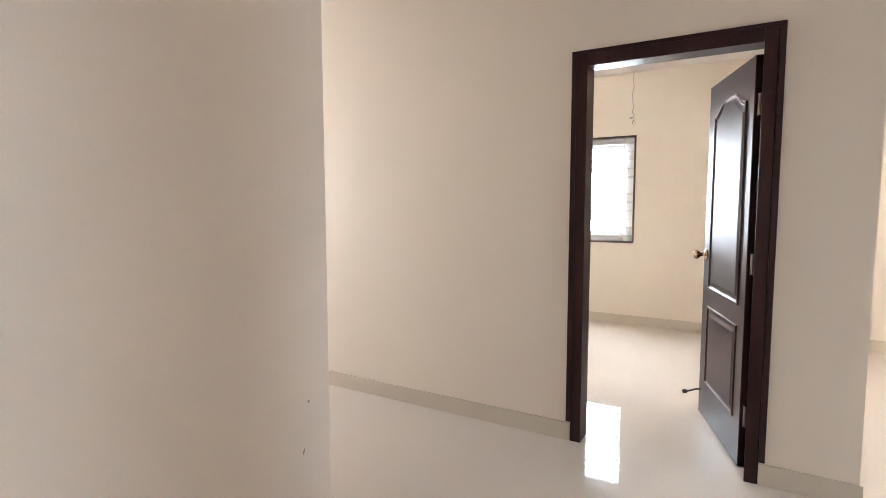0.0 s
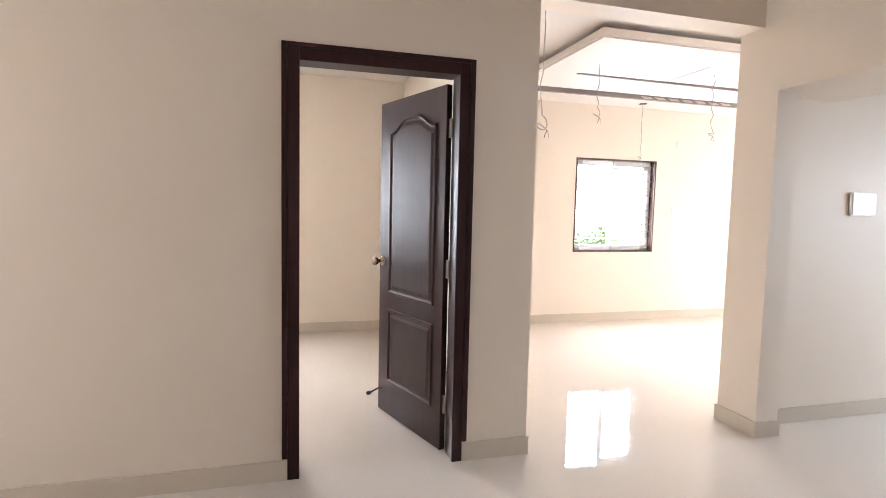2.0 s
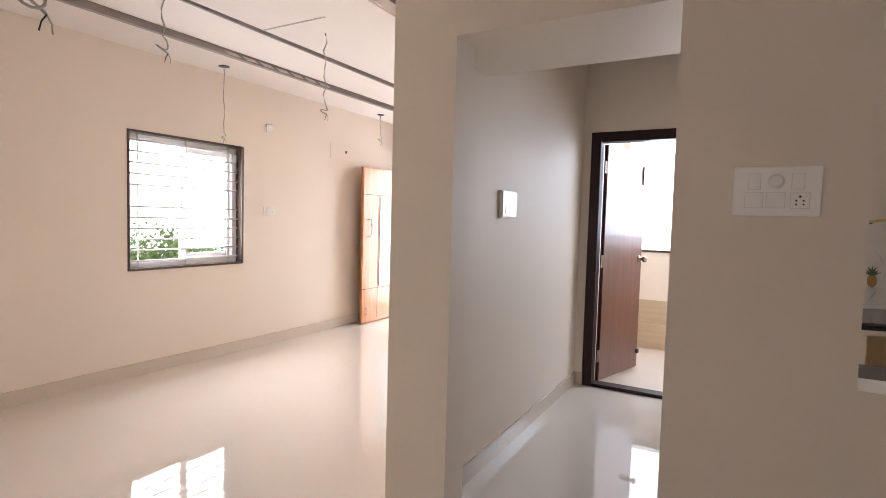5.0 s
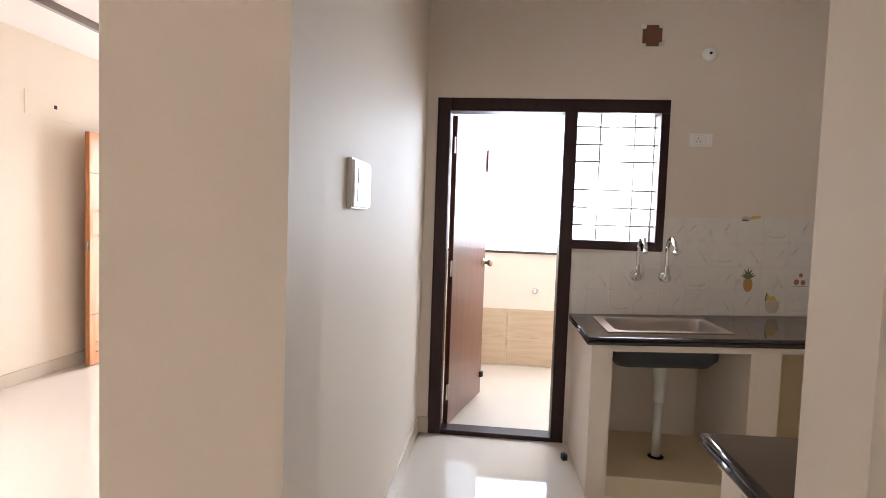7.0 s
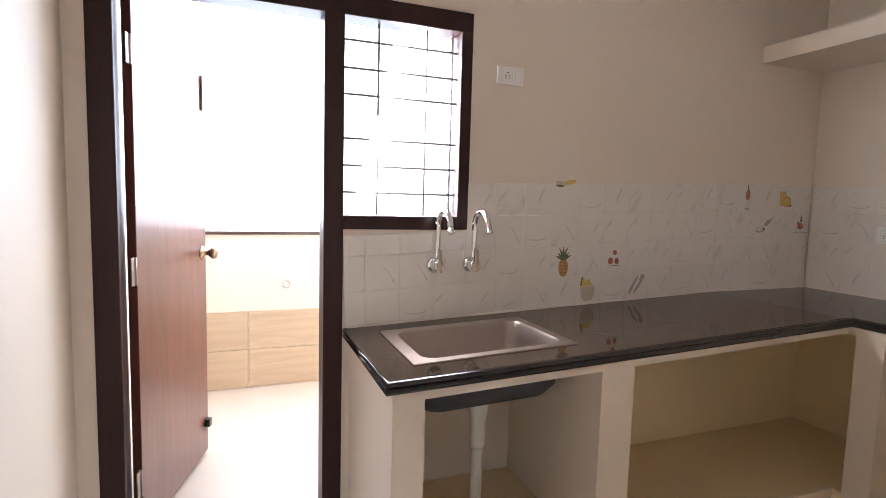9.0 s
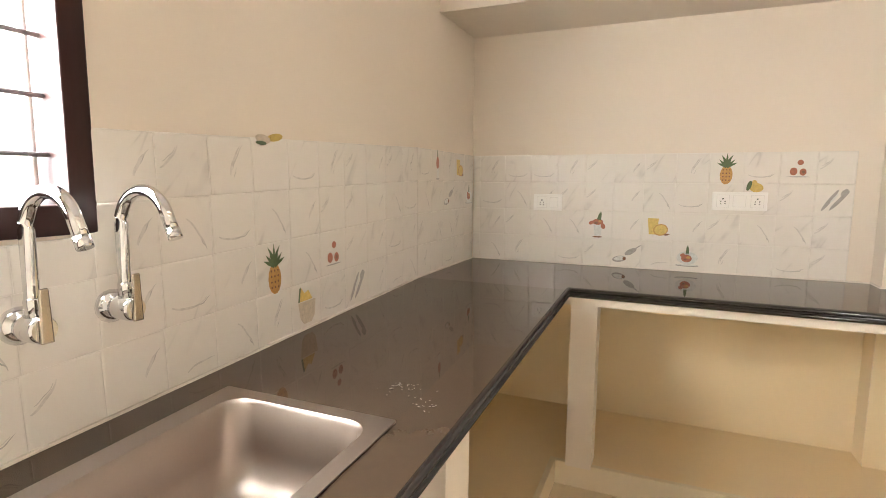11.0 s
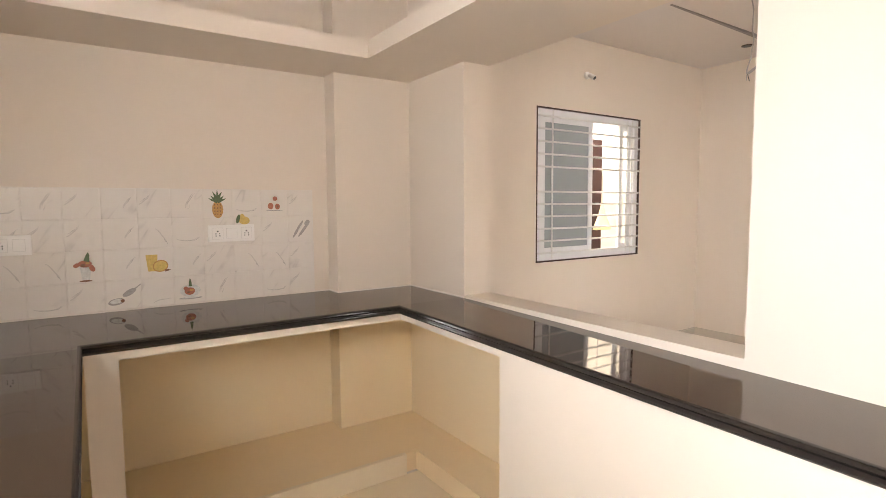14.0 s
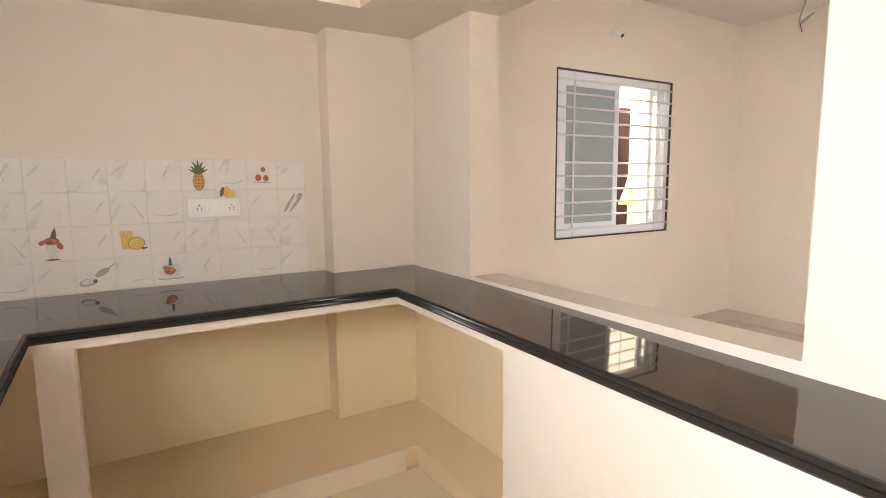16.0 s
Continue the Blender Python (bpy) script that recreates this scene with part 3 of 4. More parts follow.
def entrance_door():
    d = thing("door_3", (0, 0, 0), "open teak entrance door with a grey glass strip", "door", "", "structure")
    leaf = part("leaf", rounded_box(5.075, 6.08, 6.165, 6.205, 0.012, 1.955, 0.003), M_TEAK, d)
    M_STRIP = surface("grey_obscured_glass", (0.30, 0.32, 0.33), rough=0.2, vary=0.3, scale=7, grain=30)
    part("glass_strip", rounded_box(5.41, 5.72, 6.158, 6.166, 0.46, 1.60, 0.002), M_STRIP, leaf, "grey obscured glass panel")
    for z in (0.44, 1.62):
        part("groove", boxes((5.08, 6.075, 6.1635, 6.1655, z - 0.003, z + 0.003)), M_DARKWOOD, leaf)
    part("groove", boxes((5.385, 5.391, 6.1635, 6.1655, 0.05, 1.617)), M_DARKWOOD, leaf)
    bm = bmesh.new()
    tube(bm, [(5.17, 6.165, 1.31), (5.17, 6.115, 1.31), (5.175, 6.105, 1.26), (5.175, 6.105, 1.15), (5.17, 6.115, 1.10), (5.17, 6.165, 1.10)], 0.011, 10)
    part("pull_handle", bm, M_CHROME, leaf, "chrome pull handle")
    part("lock_plate", rounded_box(5.06, 5.0755, 6.172, 6.198, 0.98, 1.06, 0.002), M_STEEL, leaf)
    bm = bmesh.new()
    tube(bm, [(5.15, 6.165, 0.20), (5.15, 6.14, 0.20), (5.15, 6.14, 0.12), (5.15, 6.165, 0.12)], 0.006, 8)
    part("door_stop", bm, M_STEEL, leaf)
    part("frame_jamb", rounded_box(6.10, 6.22, 5.15, 5.22, 0, 2.1, 0.004), M_DARKWOOD, d)
    part("frame_jamb", rounded_box(6.10, 6.22, 6.13, 6.199, 0, 2.1, 0.004), M_DARKWOOD, d)
    part("frame_head", rounded_box(6.10, 6.22, 5.22, 6.13, 2.03, 2.1, 0.004), M_DARKWOOD, d)


entrance_door()

M_FROST = surface("grey_mesh_pane", (0.33, 0.36, 0.37), rough=0.35, vary=0.05, bump=0.0)


def sliding_window(name, label, span, wall_y, depth, out, bars, open_left=True, frosted=False, verticals=(0.14, 0.5, 0.86), bar_depth=0.06):
    """White sliding window in a dark stone lining, with a painted grille on the room side. out: +1 when outside is towards +y."""
    x0, x1, z0, z1 = span
    w = thing(name, (0, 0, 0), label, "window", "", "structure")
    ya, yb = wall_y - out * 0.004, wall_y + out * depth

    def slab(n, a, b, c, d, e, f, mat, lab="", r=0.003):
        part(n, rounded_box(a, b, min(c, d), max(c, d), e, f, r), mat, w, lab)
    t = 0.012 if frosted else 0.02
    slab("lining", x0, x0 + t, ya, yb, z0, z1, M_LINING)
    slab("lining", x1 - t, x1, ya, yb, z0, z1, M_LINING)
    slab("lining", x0 + t, x1 - t, ya, yb, z1 - t, z1, M_LINING)
    slab("window_sill", x0 + t, x1 - t, ya - out * 0.01, yb, z0, z0 + t, M_LINING)
    a, b, c, d = x0 + t, x1 - t, z0 + t, z1 - t
    fy, gy = wall_y + out * (depth - 0.075), wall_y + out * (depth - 0.01)
    f = 0.05
    for s in ((a, a + f, c, d), (b - f, b, c, d), (a + f, b - f, c, c + f), (a + f, b - f, d - f, d)):
        slab("frame", s[0], s[1], fy, gy, s[2], s[3], M_UPVC)
    mid = (a + b) / 2
    sashes = [(mid - 0.03, b - f, 0.0)] if frosted else [(mid - 0.03, b - f, 0.026)]
    if frosted:
        sashes += [(a + f, a + f + 0.16, 0.026)]
    for p, q, back in sashes:
        s0, s1 = fy + out * (0.006 + back), fy + out * (0.03 + back)
        g = 0.048
        for s in ((p, p + g, c + f, d - f), (q - g, q, c + f, d - f), (p + g, q - g, c + f, c + f + g), (p + g, q - g, d - f - g, d - f)):
            slab("sash", s[0], s[1], s0, s1, s[2], s[3], M_UPVC)
        closed = frosted and back == 0.0
        sm = (s0 + s1) / 2
        bm = boxes((p + g, q - g, sm - 0.003, sm + 0.003, c + f + g, d - f - g))
        if closed:
            part("pane", bm, M_FROST, w, "grey insect mesh and glass pane")
        elif not frosted:
            part("pane", bm, M_GLASS, w).visible_shadow = False
    by = wall_y + out * bar_depth
    n = bars
    for k in range(n):
        if k == n // 2 and n > 8:
            continue
        z = c + (d - c) * (k + 0.6) / (n + 0.2)
        bm = bmesh.new()
        tube(bm, [(a, by, z), (b, by, z)], 0.0075, 8)
        part("bar", bm, M_BARS, w)
    for u in verticals:
        bm = bmesh.new()
        x = a + (b - a) * u
        tube(bm, [(x, by + out * 0.0145, c), (x, by + out * 0.0145, d)], 0.007, 8)
        part("bar", bm, M_BARS, w)
    return w


sliding_window("window_1", "white sliding living room window with a white grille", LW, YN, 0.155, 1, 12, verticals=(0.1, 0.5, 0.9))
sliding_window("window_2", "white sliding bedroom window with a white grille", BW, YN, 0.155, 1, 12, verticals=(0.1, 0.5, 0.9))
sliding_window("window_4", "white sliding dining window, one sash closed, with a white grille", KW, YS, 0.085, -1, 12, frosted=True, verticals=(0.07, 0.12, 0.86), bar_depth=-0.002)

# ---- switches and sockets ----
M_SEAM = surface("seam_shade_grey", (0.70, 0.67, 0.63), rough=0.5, vary=0.03, bump=0.0)
M_WIRE = surface("grey_cable", (0.42, 0.40, 0.38), rough=0.5, vary=0.1, bump=0.0)



def wall_plate(name, place, facing, wide, high, modules, label, category="switch", group=""):
    """A plastic plate on a wall; local x runs along the wall, z up, and -y faces the room. modules: (kind, u, v) in shares of the plate."""
    turn = {"-y": 0, "+x": 90, "+y": 180, "-x": -90}[facing]
    s = thing(name, place, label, category, group, "", turn)
    part("plate", rounded_box(-wide / 2, wide / 2, -0.011, 0.0, -high / 2, high / 2, 0.004), M_PLASTIC, s)
    for kind, u, v, mw, mh in modules:
        x, z = (u - 0.5) * wide, (v - 0.5) * high
        if mw:
            # Grey border paints the thin shadow line round each module.
            part("module_gap", boxes((x - mw / 2 - 0.0014, x + mw / 2 + 0.0014, -0.0114, -0.0105, z - mh / 2 - 0.0014, z + mh / 2 + 0.0014)), M_SEAM, s)
        if kind == "rocker":
            bm = rounded_box(x - mw / 2, x + mw / 2, -0.0135, -0.0105, z - mh / 2, z + mh / 2, 0.0015)
            for q in bm.verts:
                if q.co.y < -0.0125 and q.co.z > z:
                    q.co.y += 0.0015
            part("rocker", bm, M_PLASTIC, s)
        elif kind == "dial":
            bm = bmesh.new()
            lathe(bm, [(0.021, 0.0), (0.021, 0.006), (0.017, 0.016), (0.013, 0.018)], (x, -0.0105, z), "-Y", 20)
            part("fan_regulator", bm, M_PLASTIC, s, "round fan regulator dial")
        elif kind == "socket":
            part("socket", rounded_box(x - mw / 2, x + mw / 2, -0.0125, -0.0105, z - mh / 2, z + mh / 2, 0.001), M_PLASTIC, s)
            for dx, dz, r in ((0, 0.011, 0.0036), (-0.009, -0.001, 0.0028), (0.009, -0.001, 0.0028), (-0.009, -0.012, 0.0028), (0.009, -0.012, 0.0028)):
                bm = bmesh.new()
                lathe(bm, [(r, 0.0), (r, 0.0008)], (x + dx, -0.0124, z + dz), "-Y", 8)
                part("pin_hole", bm, M_BLACK, s)
    return s


wall_plate("switch_board", (XP - 0.0005, 2.026, 1.453), "-x", 0.225, 0.147, [("rocker", 0.25, 0.7, 0.03, 0.045), ("dial", 0.5, 0.7, 0, 0), ("rocker", 0.74, 0.7, 0.03, 0.045), ("rocker", 0.25, 0.32, 0.046, 0.045), ("rocker", 0.5, 0.32, 0.046, 0.045), ("socket", 0.77, 0.32, 0.046, 0.046)], "white plastic switch board with fan dial and socket on the partition", "switch board")
plate = wall_plate("light_switch", (2.70, 3.2635, 1.434), "-y", 0.20, 0.142, [("rocker", 0.28, 0.68, 0.034, 0.048), ("rocker", 0.40, 0.27, 0.09, 0.04)], "white plastic switch plate on the passage wall")
part("back_box", rounded_box(-0.106, 0.106, -0.004, 0.0105, -0.077, 0.077, 0.003), M_PLASTIC, plate)
wall_plate("wall_socket", (XE - 0.0005, 1.672, 1.846), "-x", 0.125, 0.075, [("socket", 0.38, 0.5, 0.044, 0.05), ("rocker", 0.78, 0.5, 0.024, 0.045)], "white plastic socket high on the kitchen wall", "socket")
wall_plate("wall_socket", (2.955, YB + 0.0125, 1.22), "+y", 0.225, 0.085, [("socket", 0.82, 0.5, 0.05, 0.055), ("rocker", 0.5, 0.5, 0.05, 0.05), ("socket", 0.2, 0.5, 0.05, 0.055)], "white plastic double socket on marble-look tiles", "socket", "sockets over the worktop")
wall_plate("wall_socket", (3.84, YB + 0.0125, 1.197), "+y", 0.15, 0.085, [("socket", 0.3, 0.5, 0.05, 0.055), ("rocker", 0.72, 0.5, 0.04, 0.05)], "white plastic socket on marble-look tiles near the corner", "socket", "sockets over the worktop")
wall_plate("wall_socket", (3.755, YN - 0.0005, 1.376), "-y", 0.14, 0.085, [("rocker", 0.3, 0.5, 0.03, 0.045), ("socket", 0.68, 0.5, 0.046, 0.05)], "white plastic socket beside the living room window", "socket")
wall_plate("wall_socket", (3.75, YN - 0.0005, 2.21), "-y", 0.09, 0.075, [("rocker", 0.35, 0.5, 0.02, 0.04), ("rocker", 0.68, 0.5, 0.02, 0.04)], "small cream switch plate high on the wall", "switch")

cover = thing("distribution_board", (4.89, YN - 0.0005, 2.11), "cream flush distribution board cover with a black latch", "cover")
part("cover_plate", rounded_box(-0.23, 0.23, -0.006, 0.0, -0.09, 0.09, 0.002), M_PAINT, cover)
part("latch", rounded_box(0.03, 0.055, -0.012, -0.005, -0.01, 0.02, 0.002), M_BLACK, cover)

M_BRICK = surface("raw_brick_hole", (0.16, 0.07, 0.04), rough=0.9, vary=0.3, scale=20, grain=80, bump=0.5)
box_hole = thing("junction_box", (XE - 0.0005, 1.975, 2.44), "open brown junction box with torn plaster edges", "junction box")
part("cavity", rounded_box(-0.006, 0.0, -0.055, 0.055, -0.06, 0.06, 0.004), M_BRICK, box_hole)
for k, (y, z) in enumerate(((-0.05, 0.055), (0.052, 0.05), (0.05, -0.058), (-0.053, -0.05))):
    part("plaster_chip", rounded_box(-0.011, -0.0055, y - 0.016, y + 0.016, z - 0.012, z + 0.012, 0.004), M_PLASTIC, box_hole)
vent = thing("ventilation_outlet", (XE - 0.0005, 1.652, 2.335), "round white plastic cap on the kitchen wall", "vent")
bm = bmesh.new()
lathe(bm, [(0.042, 0.0), (0.042, 0.006), (0.032, 0.02), (0.014, 0.026)], (0, 0, 0), "-X", 22)
part("cap", bm, M_PLASTIC, vent)
bm = bmesh.new()
lathe(bm, [(0.008, 0.0), (0.008, 0.003)], (-0.0255, 0, 0), "-X", 10)
part("centre_hole", bm, M_BLACK, vent)
holder = thing("lamp_holder", (0.139, YS + 0.0005, 2.40), "white angled lamp holder without a bulb on the wall", "lamp holder")
bm = bmesh.new()
lathe(bm, [(0.03, 0.0), (0.03, 0.012), (0.02, 0.02)], (0, 0, 0), "Y", 18)
part("rose", bm, M_PLASTIC, holder)
bm = bmesh.new()
tube(bm, [(0, 0.016, 0), (0, 0.035, -0.005), (-0.012, 0.07, -0.03)], [0.012, 0.018, 0.021], 14)
part("socket", bm, M_PLASTIC, holder)
bm = bmesh.new()
tube(bm, [(-0.012, 0.0695, -0.0298), (-0.0125, 0.0725, -0.032)], 0.015, 14)
part("opening", bm, M_BLACK, holder)

# ---- ceilings: dropped panel, lamp holes, loose wires ----
ZP = 2.585
px0, px1, py0, py1 = 1.19, 5.6, 4.02, 5.57
sl = 0.05
structure("ceiling_panel", boxes((px0, px1, py0, 5.0, ZP, ZP + 0.055), (px0, px1, 5.0 + sl, py1, ZP, ZP + 0.055), (px0, 1.55, 5.0, 5.0 + sl, ZP, ZP + 0.055), (1.55, px1, 5.0, 5.0 + sl, ZP + 0.035, ZP + 0.055), (px0 + 0.12, px1, py0 + 0.12, py1 - 0.12, ZP + 0.055, H), (px0 + 0.012, px1, py0 + 0.012, py0 + 0.03, ZP - 0.012, ZP), (px0 + 0.012, px0 + 0.03, py0 + 0.03, py1, ZP - 0.012, ZP)), M_CEIL, "white gypsum false ceiling panel with a lighting slot")
structure("ceiling_border", boxes((0.346, 6.099, 5.635, YN - 0.001, 2.615, H - 0.001)), M_CEIL, "white gypsum false ceiling border along the window wall")
# Dark grey that paints shade into ceiling steps and slots.
M_SHADE = surface("ceiling_shade_grey", (0.30, 0.26, 0.245), rough=0.5, vary=0.1, bump=0.0)
panel = bpy.data.objects["ceiling_panel"]
# Dark strip in place of the shadowed step beyond the panel.
part("edge_shade", boxes((px0, px1, 5.598, 5.634, ZP - 0.040, ZP + 0.01)), M_SHADE, panel, "grey strip for the shaded step along the panel edge")
bm = bmesh.new()
for k in range(7):
    x = 2.62 + 0.17 * k
    vs = [bm.verts.new(p) for p in ((x, 5.596, ZP - 0.006), (x + 0.13, 5.596, ZP - 0.008), (x + 0.16, 5.585, ZP - 0.030), (x + 0.05, 5.582, ZP - 0.036))]
    bm.faces.new(vs)
part("torn_tape", bm, M_CEIL, panel, "loose white joint tape peeling off the panel edge")
# Dark wedge painted where the lighting slot lies in shade.
slot = bmesh.new()
vs = [slot.verts.new(p) for p in ((1.55, 5.03, ZP - 0.002), (px1, 5.03, ZP - 0.034), (px1, 5.03, ZP + 0.03), (1.55, 5.03, ZP + 0.03), (1.55, 5.0495, ZP - 0.002), (px1, 5.0495, ZP - 0.034), (px1, 5.0495, ZP + 0.03), (1.55, 5.0495, ZP + 0.03))]
for f in ((0, 1, 2, 3), (7, 6, 5, 4), (0, 4, 5, 1), (1, 5, 6, 2), (2, 6, 7, 3), (3, 7, 4, 0)):
    slot.faces.new([vs[q] for q in f])
part("slot_shade", slot, M_SHADE, panel, "dark strip for the shade in the empty lighting slot")
# Flat grey strip stands for the shaded cross slot.
part("cross_slot_shade", boxes((2.47, 2.485, 4.45, 5.0, ZP - 0.003, ZP + 0.001)), M_WIRE, panel)


def ceiling_hole(place):
    s = thing("lamp_hole", place, "empty round cut-out for a recessed lamp", "lamp hole", "lamp holes in the ceiling")
    bm = bmesh.new()
    lathe(bm, [(0.046, 0.0), (0.046, -0.004), (0.040, -0.005)], (0, 0, 0), "Z", 22)
    part("cut_edge", bm, M_LINING, s)
    # Black disc stands for the unlit inside of the hole.
    bm = bmesh.new()
    lathe(bm, [(0.038, -0.0048), (0.038, -0.0062)], (0, 0, 0), "Z", 20)
    part("dark_void", bm, M_BLACK, s)


for p in ((3.02, 6.10, 2.615), (5.3, 6.1, 2.615), (-0.46, 5.93, H), (-1.114, 0.237, H)):
    ceiling_hole(p)


def loose_wire(place, drop, curl, seed, label="grey electric cable hanging loose with a curled end"):
    rng = random.Random(seed)
    s = thing("loose_wire", place, label, "wire", "cables hanging from the ceiling")
    pts, sway = [], [rng.uniform(-0.012, 0.012) for _ in range(9)]
    for k in range(9):
        pts.append((sway[k] * (k > 0), sway[8 - k] * 0.6 * (k > 0), -drop * k / 8))
    for k in range(1, 15):
        a = math.tau * 0.09 * k
        pts.append((curl * math.sin(a) + sway[8], sway[0] * 0.6 + 0.004 * k * math.cos(a), -drop - curl + curl * math.cos(a) - 0.004 * k))
    bm = bmesh.new()
    tube(bm, pts, 0.0042, 7)
    part("cable", bm, M_WIRE, s)
    for sgn in (1, -1):
        e = pts[-1]
        bm = bmesh.new()
        tube(bm, [e, (e[0] + sgn * 0.012, e[1], e[2] - 0.02), (e[0] + sgn * 0.016, e[1] + 0.005, e[2] - 0.045)], 0.0022, 6)
        part("core", bm, M_WIRE if sgn > 0 else M_BLACK, s)


loose_wire((1.58, 4.70, ZP), 0.36, 0.025, 3)
loose_wire((2.71, 4.655, ZP), 0.47, 0.014, 8)
loose_wire((0.59, 3.72, H), 0.74, 0.034, 5)
loose_wire((0.2, 0.92, H), 0.46, 0.03, 11)
loose_wire((3.02, 6.10, 2.61), 0.56, 0.004, 21, "thin grey cable dropping from a lamp hole")
loose_wire((-1.264, 6.32, H), 0.42, 0.02, 31)
loose_wire((5.3, 6.1, 2.61), 0.25, 0.02, 41)

# ---- small loose things ----
M_SCUFF = surface("grey_scuff", (0.34, 0.31, 0.28), rough=0.8, vary=0.2)


def scuff(y, z, a, b):
    bm = bmesh.new()
    vs = [(0.0, y + a * math.cos(t) + 0.3 * b * math.sin(t), z + b * math.sin(t)) for t in [math.tau * k / 12 for k in range(12)]]
    lo, hi = [bm.verts.new(v) for v in vs], [bm.verts.new((0.0006, v[1], v[2])) for v in vs]
    bm.faces.new(hi)
    for k in range(12):
        bm.faces.new((lo[k], lo[(k + 1) % 12], hi[(k + 1) % 12], hi[k]))
    tagged(part("wall_scuff", bm, M_SCUFF, None, "", pose(XW + 0.0003, 0, 0)), "small grey scuff mark on the cream wall", "stain", "scuffs on the wall", "stuff")


scuff(1.86, 0.36, 0.004, 0.012)
scuff(1.89, 0.55, 0.005, 0.006)

tagged(part("floor_stop", rounded_box(-0.018, 0.018, -0.014, 0.014, 0.0, 0.035, 0.005), M_BLACK, None, "", pose(4.03, 2.394, 0.0005, 0, 0, 20)), "small dark rubber block lying on the floor by the doorway", "door stop")
M_DUST = surface("white_cement_smear", (0.30, 0.28, 0.26), rough=0.8, vary=0.3, scale=40, grain=160)


def smear(place, count, size, seed):
    rng = random.Random(seed)
    bm = bmesh.new()
    for _ in range(count):
        x, y = rng.gauss(0, size), rng.gauss(0, size * 1.3)
        r = rng.uniform(0.0005, 0.0026)
        a = rng.uniform(0, 3.1)
        pts = [(x + r * (1.6 * math.cos(t) * math.cos(a) - 0.6 * math.sin(t) * math.sin(a)), y + r * (1.6 * math.cos(t) * math.sin(a) + 0.6 * math.sin(t) * math.cos(a))) for t in [math.tau * k / 6 for k in range(6)]]
        lo = [bm.verts.new((*p, 0.0)) for p in pts]
        hi = [bm.verts.new((*p, 0.0006)) for p in pts]
        bm.faces.new(hi)
        for k in range(6):
            bm.faces.new((lo[k], lo[(k + 1) % 6], hi[(k + 1) % 6], hi[k]))
    ob = part("cement_smear", bm, M_DUST, None, "", pose(*place))
    return tagged(ob, "dried white cement specks on the black granite", "stain", "", "stuff")


smear((3.785, 1.50, ZT + 0.0004 + fall(1.50)), 38, 0.022, 2)
smear((3.70, 1.56, ZT + 0.0004 + fall(1.56)), 16, 0.02, 4)
smear((4.12, 2.315, ZT + 0.0004 + fall(2.315)), 24, 0.02, 6)

# ---- utility balcony ----
M_DADO = wood("sand_wave_tile", (0.50, 0.37, 0.25), (0.60, 0.46, 0.32), rough=0.3, along="Y", stretch=9.0)
M_UFLOOR = surface("matt_balcony_tile", (0.55, 0.46, 0.37), rough=0.45, vary=0.12, scale=5, grain=50, bump=0.03)
structure("floor_balcony", boxes((XE + 0.131, 5.938, 0.902, 3.27, 0.0, 0.008)), M_UFLOOR, "beige matt tiled balcony floor with dust")
dado = tagged(new("wall_dado"), "sand-coloured wave-pattern tiles on the parapet foot", "wall", "", "structure")
mesh_dado = mesh_of("dado_tile", rounded_box(-0.01, 0.0, -0.297, 0.297, 0.0, 0.26, 0.002, 1), M_DADO)
for i in range(4):
    for j in range(2):
        ob = new("dado_tile", mesh_dado)
        ob.parent = dado
        ob.matrix_basis = pose(5.9395, 1.2 + i * 0.6, 0.012 + j * 0.264)
structure("trim_coping", boxes((5.925, 6.07, 0.9, 3.272, 1.0505, 1.072)), M_LINING, "dark stone coping on the balcony parapet")
tap = thing("pipe_stub", (5.9395, 2.456, 0.71), "small chrome pipe stub on the parapet wall", "tap")
bm = bmesh.new()
lathe(bm, [(0.03, 0.0), (0.03, 0.006), (0.016, 0.01), (0.016, 0.045), (0.011, 0.046)], (0, 0, 0), "-X", 16)
part("stub", bm, M_CHROME, tap)

# ---- light shaft behind the dining window ----
M_SHAFT = surface("pale_cream_outer_wall", (0.80, 0.72, 0.58), rough=0.8, vary=0.05, scale=2, grain=60, bump=0.1)
# The unseen upper half is added height that keeps sun off the dining window.
structure("wall_shaft", boxes((-3.2, 2.2, -2.35, -2.2, 0.0, 6.0), (-3.3, -3.2, -2.35, -0.54, 0.0, 6.0), (2.2, 2.3, -2.35, -0.40, 0.0, 6.0)), M_SHAFT, "pale cream wall of the open shaft outside, raised out of view to block the sun")
sd = thing("door_4", (-2.11, -2.1995, 0), "dark brown timber door edge in the shaft wall", "door", "", "structure")
part("frame_jamb", rounded_box(-0.1, 0.1, 0.0, 0.05, 0.0, 2.22, 0.004), M_DARKWOOD, sd)
M_STRAW = surface("straw", (0.72, 0.60, 0.36), rough=0.8, vary=0.25, scale=12, grain=90, bump=0.4)
cloth = thing("hanging_cloth", (-1.06, -1.2, 1.09), "yellowish cone-shaped cloth hanging from a hook", "cloth")
bm = bmesh.new()
rings = []
for r, h in ((0.006, 0.30), (0.02, 0.26), (0.05, 0.16), (0.105, 0.05), (0.13, 0.0), (0.11, -0.004)):
    rings.append([bm.verts.new((r * (1 + 0.12 * math.sin(5 * k * math.tau / 20)) * math.cos(k * math.tau / 20), 0.5 * r * math.sin(k * math.tau / 20), h)) for k in range(20)])
for q, s in zip(rings, rings[1:]):
    for k in range(20):
        bm.faces.new((q[k], q[(k + 1) % 20], s[(k + 1) % 20], s[k])).smooth = True
part("cloth", bm, M_STRAW, cloth)
bm = bmesh.new()
